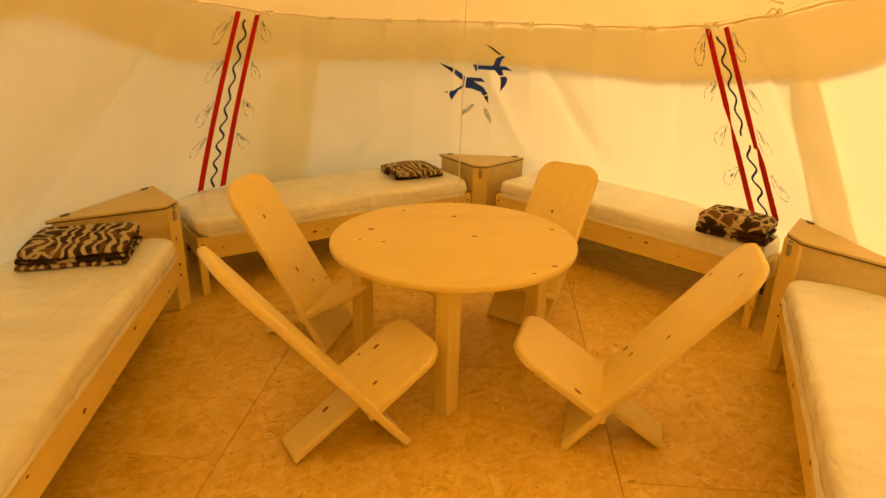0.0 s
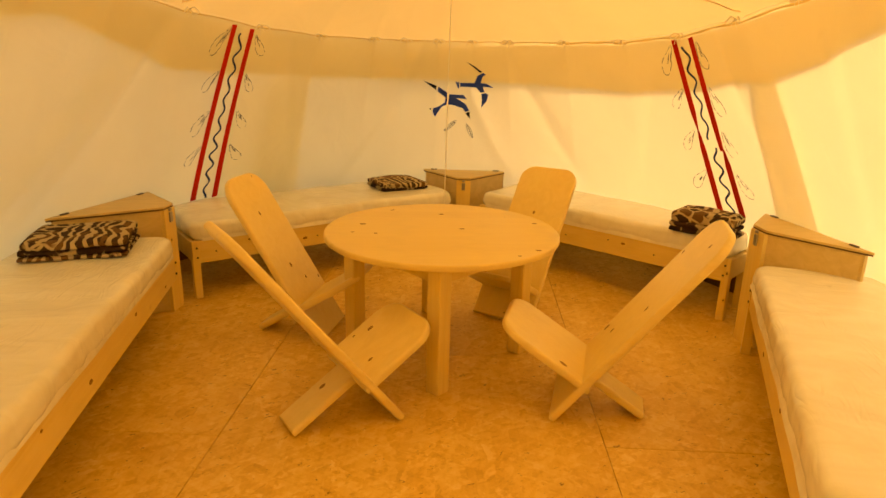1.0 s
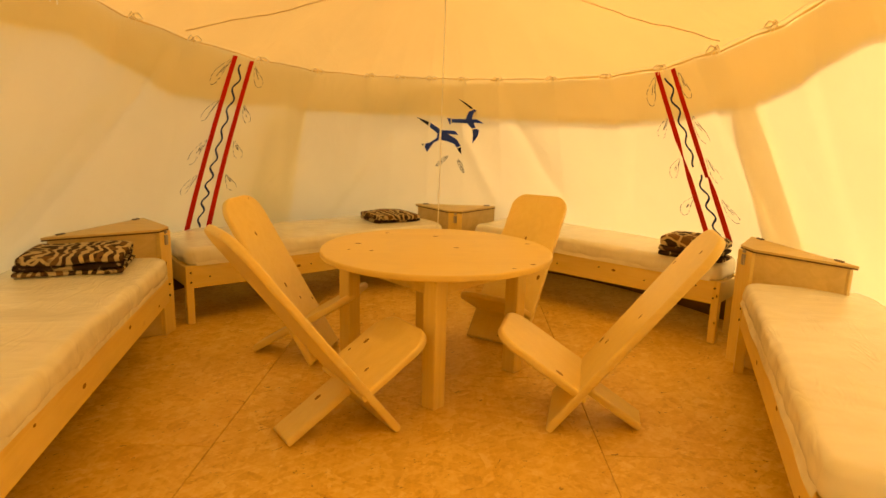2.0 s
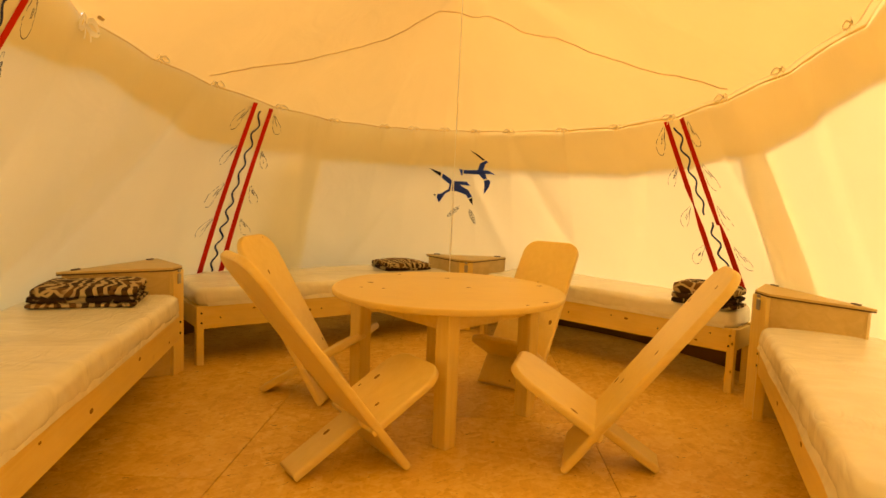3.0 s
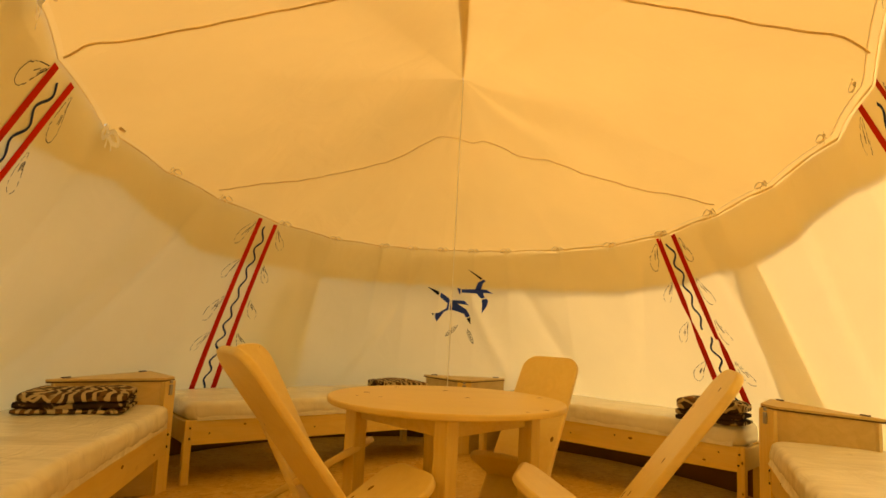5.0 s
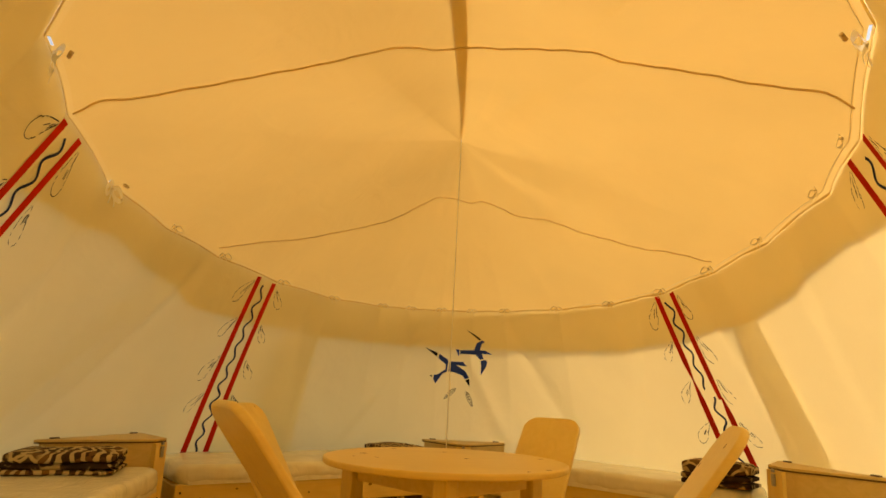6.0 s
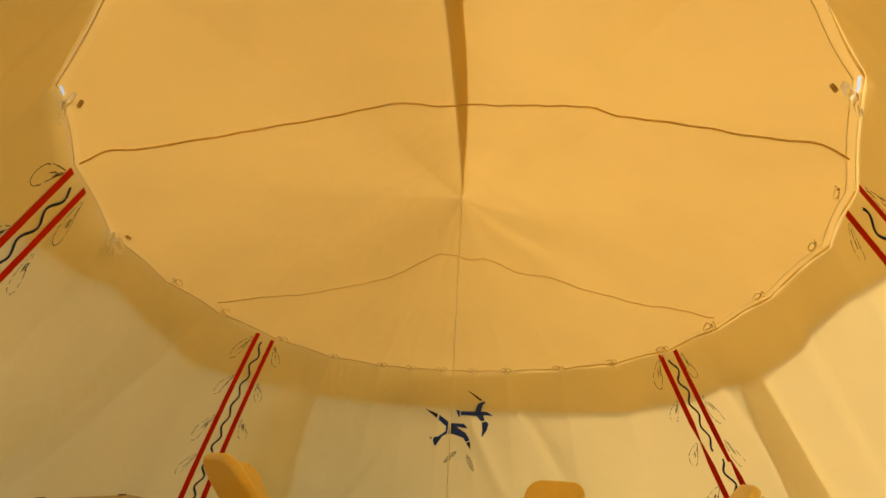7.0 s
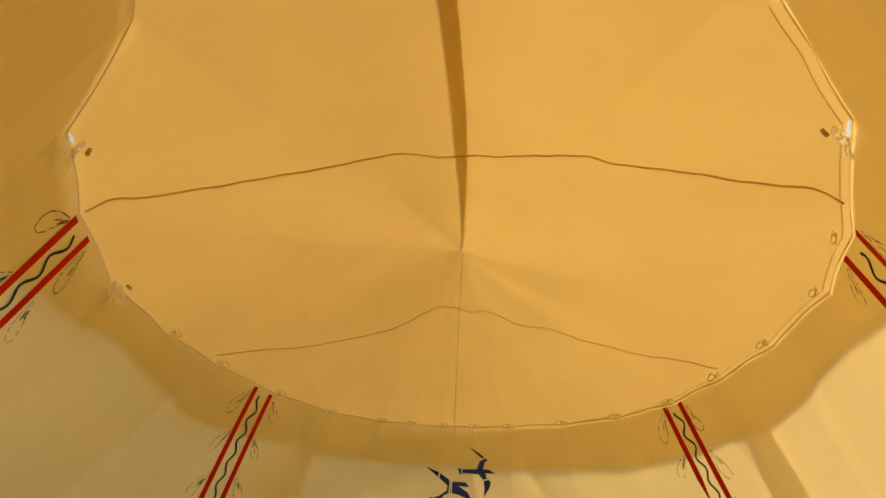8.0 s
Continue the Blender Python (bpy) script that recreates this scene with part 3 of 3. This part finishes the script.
def bird_piece(outline, cuts, material, name, label):
    """One piece of a bird: the outline kept on one side of each cut (point, direction)."""
    bm = bmesh.new()
    flat = [Vector((x, -y, 0)) for x, y in outline]
    vs = [bm.verts.new(p) for p in flat]
    for tri in tessellate_polygon([flat]):
        bm.faces.new([vs[k] for k in tri])
    for (x, y), (nx, ny) in cuts:
        bmesh.ops.bisect_plane(bm, geom=bm.verts[:] + bm.edges[:] + bm.faces[:], plane_co=(x, -y, 0), plane_no=(nx, -ny, 0), clear_outer=True)
    for v in bm.verts:
        v.co = on_wall(81.9, 0.215, (v.co.x - 662) / 535, (-v.co.y - 172) / 505, 0.006)
    part(name, bm, material, wall, label)


BODY, TIP = ("bird_body", "dark blue flying bird shape on the canvas"), ("bird_wing", "black wing tip of a bird shape")
bird_piece(BIRD_LEFT, [((572, 176), (1, 0.2))], bird_black, *TIP)
bird_piece(BIRD_LEFT, [((580, 178), (-1, -0.2)), ((624, 200), (1, 0.1))], bird_blue, *BODY)
bird_piece(BIRD_LEFT, [((630, 200), (-1, -0.1)), ((704, 268), (0.5, 1))], bird_blue, *BODY)
bird_piece(BIRD_LEFT, [((704, 273), (-0.5, -1))], bird_black, *TIP)
bird_piece(BIRD_RIGHT, [((760, 108), (0.3, 1))], bird_black, *TIP)
bird_piece(BIRD_RIGHT, [((760, 114), (-0.3, -1)), ((676, 160), (-1, 0)), ((770, 186), (0.2, 1))], bird_blue, *BODY)
bird_piece(BIRD_RIGHT, [((672, 160), (1, 0))], bird_blue, *BODY)
bird_piece(BIRD_RIGHT, [((770, 191), (-0.2, -1))], bird_blue, *BODY)


def hatched_feather(bm, a, b, angle, size, deg, v0):
    """A narrow leaf-shaped feather: outline, quill and slanting hatches."""
    ca, sa = math.cos(angle), math.sin(angle)

    def at(x, y):
        return (a + ca * x - sa * y, b + sa * x + ca * y)

    wide = [0.12 * size * math.sin(math.pi * min(1.0, 0.12 + 0.88 * t)) ** 0.7 for t in span(0, 1, 16)]
    for side in (-1, 1):
        join(bm, ribbon([at(size * k / 16, side * w) for k, w in enumerate(wide)], 0.0030, deg, v0, 0.005))
    join(bm, ribbon([at(-0.1 * size, 0), at(0.5 * size, 0), at(size, 0)], 0.0036, deg, v0, 0.005))
    for k in range(3, 15, 3):
        for side in (-1, 1):
            join(bm, ribbon([at(size * (k - 1.5) / 16, 0), at(size * k / 16, side * wide[k])], 0.0034, deg, v0, 0.005))


for a, b, ang in ((-0.005, 0.275, 2.35), (0.085, 0.30, 1.2)):
    bm = bmesh.new()
    hatched_feather(bm, a, b, ang, 0.125, 81.9, 0.215)
    part("feather_drawing", bm, ink, wall, "feather drawn in thin dark ink")


def knots_on(plank, m, spots):
    """Oval dark knots let into a board; m carries the board's plane, spots are (along, across, half length)."""
    for x, y, r in spots:
        bm = bmesh.new()
        bmesh.ops.create_cone(bm, cap_ends=True, segments=12, radius1=r, radius2=r * 0.96, depth=0.003, matrix=m @ Matrix.Translation((x, y, 0)) @ Matrix.Diagonal((1.0, 0.55, 1.0, 1.0)))
        part("knot", bm, plug_wood, plank, "small dark oval knot")


# ---- round table ----
def round_table(m):
    t = thing("round_table", m, "low round table of pale pine boards on four square legs", "table")
    n = 72
    top = part("tabletop", slab([(0.565 * math.cos(2 * math.pi * k / n), 0.565 * math.sin(2 * math.pi * k / n)) for k in range(n)], 0.573, 0.602, 0.009, seg=3), pine_top, t, smooth=False)
    knots_on(top, Matrix.Translation((0, 0, 0.6012)), [(-0.387, 0.097, 0.017), (-0.244, 0.402, 0.012), (0.014, 0.313, 0.014), (0.099, 0.015, 0.013), (0.477, 0.127, 0.014), (0.406, -0.343, 0.014), (0.307, -0.424, 0.009), (-0.316, -0.075, 0.010), (-0.424, -0.053, 0.008)])
    legs = [(-0.035, -0.49), (0.385, -0.09), (-0.03, 0.42), (-0.425, 0.01)]
    for x, y in legs:
        part("leg", box((0.074, 0.074, 0.571), (0, 0, 0.2855), 0.008, Matrix.Translation((x, y, 0)) @ Matrix.Rotation(radians(45), 4, "Z")), pine_z, t)
    for (x0, y0), (x1, y1) in zip(legs, legs[1:] + legs[:1]):
        d = Vector((x1 - x0, y1 - y0, 0))
        part("apron", box((d.length - 0.10, 0.022, 0.075), (0, 0, 0.534), 0.003, Matrix.Translation(((x0 + x1) / 2, (y0 + y1) / 2, 0)) @ Matrix.Rotation(math.atan2(d.y, d.x), 4, "Z")), pine_x, t)
    return t


round_table(pose(-0.005, 0.02, 0))


# ---- plank chairs: a back plank with a slot, and a seat plank pushed through it ----
def plank_outline(length, width, r, steps=8):
    """A board along +x, its far end rounded."""
    w = width / 2
    pts = [(0, -w), (length - r, -w)]
    pts += [(length - r + r * math.sin(a), -w + r - r * math.cos(a)) for a in (math.pi / 2 * k / steps for k in range(1, steps + 1))]
    pts += [(length - r + r * math.cos(a), w - r + r * math.sin(a)) for a in (math.pi / 2 * k / steps for k in range(0, steps + 1))]
    return pts + [(0, w)]


def plank_chair(x, y, turn_deg, lean, length, tail, slope, seat_length, W, head=0.115, back_knots=(), seat_knots=()):
    """Origin at the foot of the back plank; the chair faces local +x; the seat's tail stands at x = tail."""
    c = thing("plank_chair", pose(x, y, 0, rz=turn_deg), "low chair of two crossed pale pine planks", "chair", "chairs round the table")
    T = 0.034
    back = Matrix.Translation((0, 0, T / 2 * math.sin(radians(lean)))) @ Matrix.Rotation(-radians(90 + lean), 4, "Y")
    plank = part("back_plank", slab(plank_outline(length, W, head), -T / 2, T / 2, 0.012, m=back, seg=4), pine_pale, c)
    knots_on(plank, back @ Matrix.Translation((0, 0, -T / 2 + 0.0008)), back_knots)
    seat = Matrix.Translation((tail, 0, T / 2 * math.cos(radians(slope)))) @ Matrix.Rotation(-radians(slope), 4, "Y")
    cross = -tail * math.cos(radians(lean)) / math.cos(radians(lean - slope))
    cut, w, n = cross - 0.03, W * 0.97 / 2, 0.072
    front = plank_outline(seat_length, W * 0.97, 0.10)
    plank = part("seat_plank", slab([(0, -n), (cut, -n), (cut, -w)] + front[1:-1] + [(cut, w), (cut, n), (0, n)], -T / 2, T / 2, 0.012, m=seat, seg=4), pine_pale, c)
    knots_on(plank, seat @ Matrix.Translation((0, 0, T / 2 - 0.0008)), seat_knots)
    return c


plank_chair(-0.283, -0.545, 30.8, 37.2, 1.04, -0.415, 31.3, 0.68, 0.371, seat_knots=[(0.507, 0.105, 0.016), (0.436, 0.141, 0.008), (0.405, -0.059, 0.012), (0.20, 0.02, 0.016)])
plank_chair(0.465, -0.545, 162.0, 36.0, 1.00, -0.360, 32.3, 0.695, 0.387, back_knots=[(0.80, -0.15, 0.010), (0.909, 0.059, 0.010), (0.345, -0.15, 0.016), (0.378, -0.057, 0.013), (0.575, 0.065, 0.012)], seat_knots=[(0.402, 0.145, 0.018)])
plank_chair(-0.570, 0.160, -14.6, 30.6, 0.923, -0.367, 31.9, 0.67, 0.371, back_knots=[(0.709, -0.036, 0.012), (0.408, -0.033, 0.014), (0.313, 0.037, 0.009), (0.273, 0.155, 0.009)])
plank_chair(0.355, 0.315, 235.0, 38.0, 0.97, -0.376, 28.6, 0.62, 0.353, 0.09, back_knots=[(0.66, -0.011, 0.011), (0.42, 0.140, 0.016)])


# ---- beds, mattresses ----
@functools.lru_cache(None)
def outline_at(z):
    """Directions and distances of the wall at one height, seen from the middle of the floor."""
    rows = []
    for a in span(0, 2 * math.pi, 240)[:-1]:
        top = ring(a).z
        p = wall_at(a, (top - z) / (top + 0.01), 0.035)
        rows.append((math.atan2(p.y + 0.5, p.x + 0.05), math.hypot(p.y + 0.5, p.x + 0.05)))
    rows.sort()
    return np.array([r[0] for r in rows]), np.array([r[1] for r in rows])


def keep_in(p, z):
    """Draw a point in until it stands inside the wall at height z."""
    dx, dy = p.x + 0.05, p.y + 0.5
    far = math.hypot(dx, dy)
    ang, reach = outline_at(round(z, 2))
    lim = float(np.interp(math.atan2(dy, dx), ang, reach, period=2 * math.pi))
    f = min(1.0, lim / far) if far > 0 else 1.0
    return Vector((-0.05 + dx * f, -0.5 + dy * f, p.z))


def bed(p0, p1, width, label, screws=0, lift=0.0, back_set=0.0):
    """p0 to p1: the inner rail seen from above; the bed lies to the wall side of it."""
    d = Vector((p1[0] - p0[0], p1[1] - p0[1], 0))
    L = d.length
    m = Matrix.Translation((p0[0], p0[1], 0)) @ Matrix.Rotation(math.atan2(d.y, d.x), 4, "Z")
    b = thing("bed", m, label, "bed", "beds along the wall")

    def room(x):
        w = width
        while w > 0.3 and (keep_in(m @ Vector((x, -w, 0)), 0.34) - m @ Vector((x, -w, 0))).length > 1e-4:
            w -= 0.01
        return w

    w0, w1 = room(0.02), room(L - 0.02)
    rail = part("side_rail", box((L - 0.05, 0.025, 0.135), (L / 2, -0.0165, 0.268 + lift), 0.005), pine_x, b)
    back = Matrix.Translation((L / 2, -(w0 + w1) / 2 + 0.0165, 0.268 + lift)) @ Matrix.Rotation(math.atan2(w0 - w1, L), 4, "Z")
    part("side_rail", box((L - 0.12, 0.025, 0.135), (0, 0, 0), 0.005, back), pine_x, b)
    for x, w in ((0.02, w0), (L - 0.02, w1)):
        part("end_rail", box((0.025, w - 0.06, 0.12), (x, -w / 2, 0.266 + lift), 0.004), pine_z, b)
        for y in (-0.0225 - back_set, -w + 0.0225):
            part("leg", box((0.044, 0.045, 0.336 + lift), (x + math.copysign(0.004, L / 2 - x), y, 0.168 + lift / 2), 0.006), pine_z, b)
    for k in range(10):
        w = min(w0, w1) - 0.07
        part("slat", box((0.07, w, 0.016), (0.12 + k * (L - 0.24) / 9, -w / 2 - 0.032, 0.320 + lift), 0.002), pine_z, b)
    spots = [(0.03, 0.296), (0.035, 0.238), (L - 0.03, 0.296), (L - 0.03, 0.238)] + [(0.14 + k * (L - 0.28) / 5, 0.292 - 0.03 * (k % 2)) for k in range(screws)]
    for i, (x, z) in enumerate(spots):
        bolt = bmesh.new()
        bmesh.ops.create_cone(bolt, cap_ends=True, segments=10, radius1=0.006 if i < 4 else 0.0045, radius2=0.005 if i < 4 else 0.004, depth=0.006, matrix=Matrix.Translation((x, 0.002 if i < 4 else -0.003, z + lift)) @ Matrix.Rotation(radians(90), 4, "X"))
        part("bolt" if i < 4 else "screw", bolt, black_bolt, rail)
    knots_on(rail, Matrix.Translation((0, -0.0045, 0.268 + lift)) @ Matrix.Rotation(radians(-90), 4, "X"), [(0.12 * L, 0.03, 0.010), (0.36 * L, -0.02, 0.014), (0.63 * L, 0.01, 0.016), (0.82 * L, -0.035, 0.009)])
    return b, L


def mattress(b, L, width, seed, lift, slack):
    """A rounded slab in a loose cover, pressed in by the canvas where it meets the wall."""
    bm = bmesh.new()
    hx, hy, r = (L - 0.03) / 2, (width - 0.01) / 2, 0.06
    loop = []
    for cx, cy, a0 in ((hx - r, hy - r, 0), (-hx + r, hy - r, 90), (-hx + r, -hy + r, 180), (hx - r, -hy + r, 270)):
        loop += [(cx + r * math.cos(radians(a0 + k * 15)), cy + r * math.sin(radians(a0 + k * 15))) for k in range(7)]
    rim = []
    for i, (x, y) in enumerate(loop):
        x1, y1 = loop[(i + 1) % len(loop)]
        n = max(1, int(math.hypot(x1 - x, y1 - y) / 0.022))
        rim += [(x + (x1 - x) * k / n, y + (y1 - y) * k / n) for k in range(n)]
    e = 0.034
    prof = [(d, 0.0) for d in span(hy, 0.045, 9)] + [(e - e * math.sin(a), -e + e * math.cos(a)) for a in span(0.1, math.pi / 2, 6)]
    prof += [(-0.004, -0.055), (-0.005, -0.075), (0.0, -0.092), (0.008, -0.104), (0.03, -0.110), (hy, -0.110)]
    place = b.matrix_basis @ Matrix.Translation((L / 2, -width / 2 + 0.004, 0.440 + lift))
    home = place.inverted()
    rows = []
    for d, z in prof:
        row = []
        for x, y in rim:
            q = Vector((math.copysign(max(abs(x) - d, 0), x), math.copysign(max(abs(y) - d, 0), y), z))
            n = Vector((q.x * 2.2 + seed * 7, q.y * 3.2, 0))
            s = Vector((q.x * 9 + seed * 3, q.y * 9, q.z * 14))
            up = ease((z + 0.10) / 0.07)
            q.z += up * (0.010 * noise.noise(n) + 0.006 * noise.noise(s * 0.6) + 0.001 * noise.noise(s * 1.7))
            if d < 0.05 and z > -0.105:
                q.y += (0.006 * noise.noise(s) + 0.003 * noise.noise(s * 2)) * (1 if abs(y) > hy - 0.03 else 0)
                q.x += 0.006 * noise.noise(s + Vector((4, 4, 4))) * (1 if abs(x) > hx - 0.03 else 0)
            row.append(bm.verts.new(home @ keep_in(place @ q, 0.45)))
        rows.append(row)
    for p, q in zip(rows, rows[1:]):
        for k in range(len(p)):
            bm.faces.new((p[k], q[k], q[(k + 1) % len(p)], p[(k + 1) % len(p)]))
    bmesh.ops.remove_doubles(bm, verts=bm.verts, dist=0.0004)
    bmesh.ops.recalc_face_normals(bm, faces=bm.faces)
    ob = new("mattress", mesh_of(bm, "mattress", mattress_cover, True))
    ob.matrix_basis = place
    tagged(ob, "white mattress in a crinkled glossy protective cover", "mattress", "mattresses on the beds")

    def flap(u, v):
        x = -hx + 0.05 + (2 * hx - 0.1) * u
        n = Vector((x * 7 + seed * 5, v * 1.5, 2))
        return Vector((x, hy + 0.001 + v * slack * (0.009 + 0.007 * noise.noise(n * 0.7)), -0.078 - v * (0.026 + 0.006 * slack + 0.008 * slack * noise.noise(Vector((x * 2.1, seed, 0))))))

    part("cover_flap", sheet(flap, span(0, 1, 90), span(0, 1, 5)), mattress_cover, ob, "loose edge of the cover hanging over the rail", True)
    return ob


BEDS = [((-1.19, -1.64), (-1.39, 0.33), 0.68, 0.04), ((-1.41, 0.63), (0.19, 1.66), 0.66, 0.015), ((0.36, 1.61), (1.62, 0.29), 0.58, 0.03), ((1.53, -0.08), (0.75, -1.82), 0.56, 0.04)]
for k, (p0, p1, wd, lift) in enumerate(BEDS):
    # the wall side is to the right-hand side when going p1 to p0
    q0, q1 = p1, p0
    b, L = bed(q0, q1, wd, "low pine bed frame with plain side rails on short legs", 6 if k in (1, 2) else 0, lift, 0.30 if k == 0 else 0.0)
    mattress(b, L, wd, k, lift, 1.0 if k == 3 else 0.35)


# ---- corner cabinets between the beds ----
def corner_cabinet(front, left, right, h, label):
    """Plan: a cut-off front corner and two back corners at the wall."""
    f, a, b = Vector((*front, 0)), Vector((*left, 0)), Vector((*right, 0))
    c = thing("corner_cabinet", Matrix.Translation(f), label, "cabinet", "corner cabinets between the beds")
    a, b = a - f, b - f
    fa, fb = a.normalized() * 0.075, b.normalized() * 0.075
    back = (a - b).normalized()
    for p, q, z0 in ((fa, a, 0.004), (b, fb, 0.004), (a, b, 0.004)):
        d = q - p
        n = Vector((d.y, -d.x, 0)).normalized() * 0.007
        part("side_panel", box((d.length - 0.012, 0.014, h - 0.02 - z0), (0, 0, (h - 0.02 + z0) / 2), 0.002, Matrix.Translation((p + q) / 2 + n * -1.0) @ Matrix.Rotation(math.atan2(d.y, d.x), 4, "Z")), plywood, c)
    d = fb - fa
    part("front_post", box((d.length + 0.012, 0.03, h - 0.02), (0, 0, (h - 0.02) / 2), 0.003, Matrix.Translation((fa + fb) / 2) @ Matrix.Rotation(math.atan2(d.y, d.x), 4, "Z")), pine_z, c, "upright pine board at the front corner")
    mid = (a + b + fa + fb) / 4
    grow = lambda v, s: (v.x + (v.x - mid.x) * s, v.y + (v.y - mid.y) * s)
    lid = part("lid", slab([grow(v, 0.05) for v in (fa, fb, b, a)], h - 0.012, h, 0.002), plywood, c)
    part("lid_edge", slab([grow(v, 0.045) for v in (fa, fb, b, a)], h - 0.019, h - 0.0125), edge_dark, lid, "dark edge of the lid")
    for s in (0.1, 0.9):
        p = a.lerp(b, s) * 0.97
        part("hinge", box((0.048, 0.016, 0.007), (0, 0, h + 0.0038), 0.002, Matrix.Translation(p) @ Matrix.Rotation(math.atan2(back.y, back.x), 4, "Z")), dark_metal, lid, "small dark metal hinge")
    n = Vector((d.y, -d.x, 0)).normalized()
    mlat = Matrix.Translation((fa + fb) / 2) @ Matrix.Rotation(math.atan2(d.y, d.x), 4, "Z")
    latch = part("latch", box((0.026, 0.010, 0.055), (0, 0.019, h - 0.065), 0.003, mlat), steel, c, "small steel toggle latch")
    part("latch", box((0.020, 0.010, 0.016), (0, 0.019, h - 0.022), 0.003, mlat), steel, c, "small steel catch plate")
    return c


CAB = "plywood corner cabinet with a hinged lid and steel latch"
corner_cabinet((-1.42, 0.49), (-1.70, 0.83), (-1.93, 0.19), 0.60, CAB)
corner_cabinet((0.25, 1.69), (0.61, 2.05), (-0.02, 2.11), 0.54, CAB)
corner_cabinet((1.545, 0.02), (1.86, -0.39), (1.78, 0.31), 0.625, CAB)


# ---- folded blankets ----
def folded_blanket(m, sx, sy, layers, seed, lined, label, cloth):
    """Cloth folded over and over: soft rolls of different thickness on one another."""
    ob = thing("folded_blanket", m, label, "blanket", "folded blankets on the beds")
    z0 = 0.0
    for k, t in enumerate(layers):
        z = z0 + t * 0.5
        z0 += t * 0.96
        bm = bmesh.new()
        rows = []
        rnd = random.Random(seed * 10 + k)
        ins, slip, yslip = rnd.uniform(0.0, 0.03), rnd.uniform(-0.012, 0.012), rnd.uniform(-0.015, 0.015)
        nx, ns = 34, 20
        for i in range(nx + 1):
            f = -1 + 2 * i / nx
            end = max(0.30 if f > 0 else 0.5, 1 - abs(f) ** (9 if f > 0 else 24)) ** 0.5
            row = []
            for j in range(ns):
                a = 2 * math.pi * j / ns
                c, s = math.cos(a), math.sin(a)
                yy = (sy / 2 - ins) * math.copysign(abs(c) ** 0.16, c) * (0.97 + 0.03 * end)
                zz = t * 0.55 * math.copysign(abs(s) ** 0.55, s) * end
                x = f * (sx / 2 - 0.006 * k) + slip
                q = Vector((x * 7, yy * 7, k * 3.1 + seed))
                row.append(bm.verts.new((x + 0.012 * noise.noise(q), yy + yslip + 0.014 * noise.noise(q + Vector((5, 5, 5))), z + zz + (0.012 * noise.noise(q * 0.7 + Vector((9, 1, 2))) if s > -0.2 or k else 0) * (k + 1) / len(layers))))
            rows.append(row)
        for i in range(nx):
            for j in range(ns):
                bm.faces.new((rows[i][j], rows[i + 1][j], rows[i + 1][(j + 1) % ns], rows[i][(j + 1) % ns]))
        bm.faces.new(rows[0])
        bm.faces.new(rows[-1][::-1])
        bmesh.ops.recalc_face_normals(bm, faces=bm.faces)
        part("fold", bm, blanket_lining if k in lined else cloth, ob, "dark brown folded layer" if k in lined else "", True)
    return ob


folded_blanket(pose(-1.72, 0.05, 0.484, rz=13), 0.45, 0.40, (0.020, 0.032, 0.040), 1, (1,), "brown and cream patterned fleece blanket folded on the mattress", fleece_striped)
folded_blanket(pose(-0.24, 1.77, 0.459, rz=25), 0.36, 0.36, (0.026, 0.034), 2, (0,), "brown and cream patterned fleece blanket folded flat", fleece_striped)
folded_blanket(pose(1.55, 0.47, 0.474, rz=-44), 0.36, 0.22, (0.030, 0.034, 0.062), 3, (0, 1), "brown and cream spotted fleece blanket folded thick", fleece_patched)


# ---- floor: strand-board sheets laid on the ground ----
FOOT = [(base(a).x, base(a).y) for a in span(0, 2 * math.pi, 90)[:-1]]
floor = new("floor", mesh_of(slab([(x * 0.995, y * 0.995) for x, y in FOOT], -0.05, -0.0165), "floor", edge_dark))
tagged(floor, "floor of orange-brown strand-board sheets with thin joints", "floor", kind="structure")
turn = Matrix.Rotation(radians(-6), 4, "Z")
COLS = ((-2.3, -0.803, (-4.5, -3.3, -0.88, 1.6, 3.0)), (-0.803, 0.67, (-4.5, -2.6, -0.12, 2.4, 3.3)), (0.67, 2.15, (-4.5, -3.3, -0.835, 1.6, 3.0)), (2.15, 3.0, (-4.5, -2.0, 0.4, 3.0)), (-3.1, -2.3, (-4.5, -2.0, 0.5, 3.0)))
for x0, x1, ys in COLS:
    for y0, y1 in zip(ys, ys[1:]):
        # a sheet sawn off along the foot of the tent
        bm = bmesh.new()
        face = bm.faces.new([bm.verts.new((x * 0.985, y * 0.985, 0)) for x, y in FOOT])
        bmesh.ops.transform(bm, matrix=turn.inverted(), verts=bm.verts)
        for co, no in (((x0 + 0.001, 0, 0), (-1, 0, 0)), ((x1 - 0.001, 0, 0), (1, 0, 0)), ((0, y0 + 0.001, 0), (0, -1, 0)), ((0, y1 - 0.001, 0), (0, 1, 0))):
            bmesh.ops.bisect_plane(bm, geom=bm.verts[:] + bm.edges[:] + bm.faces[:], plane_co=co, plane_no=no, clear_outer=True)
        if not bm.faces:
            bm.free()
            continue
        outline = [(v.co.x - (x0 + x1) / 2, v.co.y - (y0 + y1) / 2) for v in bm.faces[:][0].verts]
        bm.free()
        ob = new("board", mesh_of(slab(outline, -0.008, 0.008, 0.0015, seg=1), "board", osb))
        ob.parent = floor
        ob.matrix_basis = turn @ Matrix.Translation(((x0 + x1) / 2, (y0 + y1) / 2, -0.008))
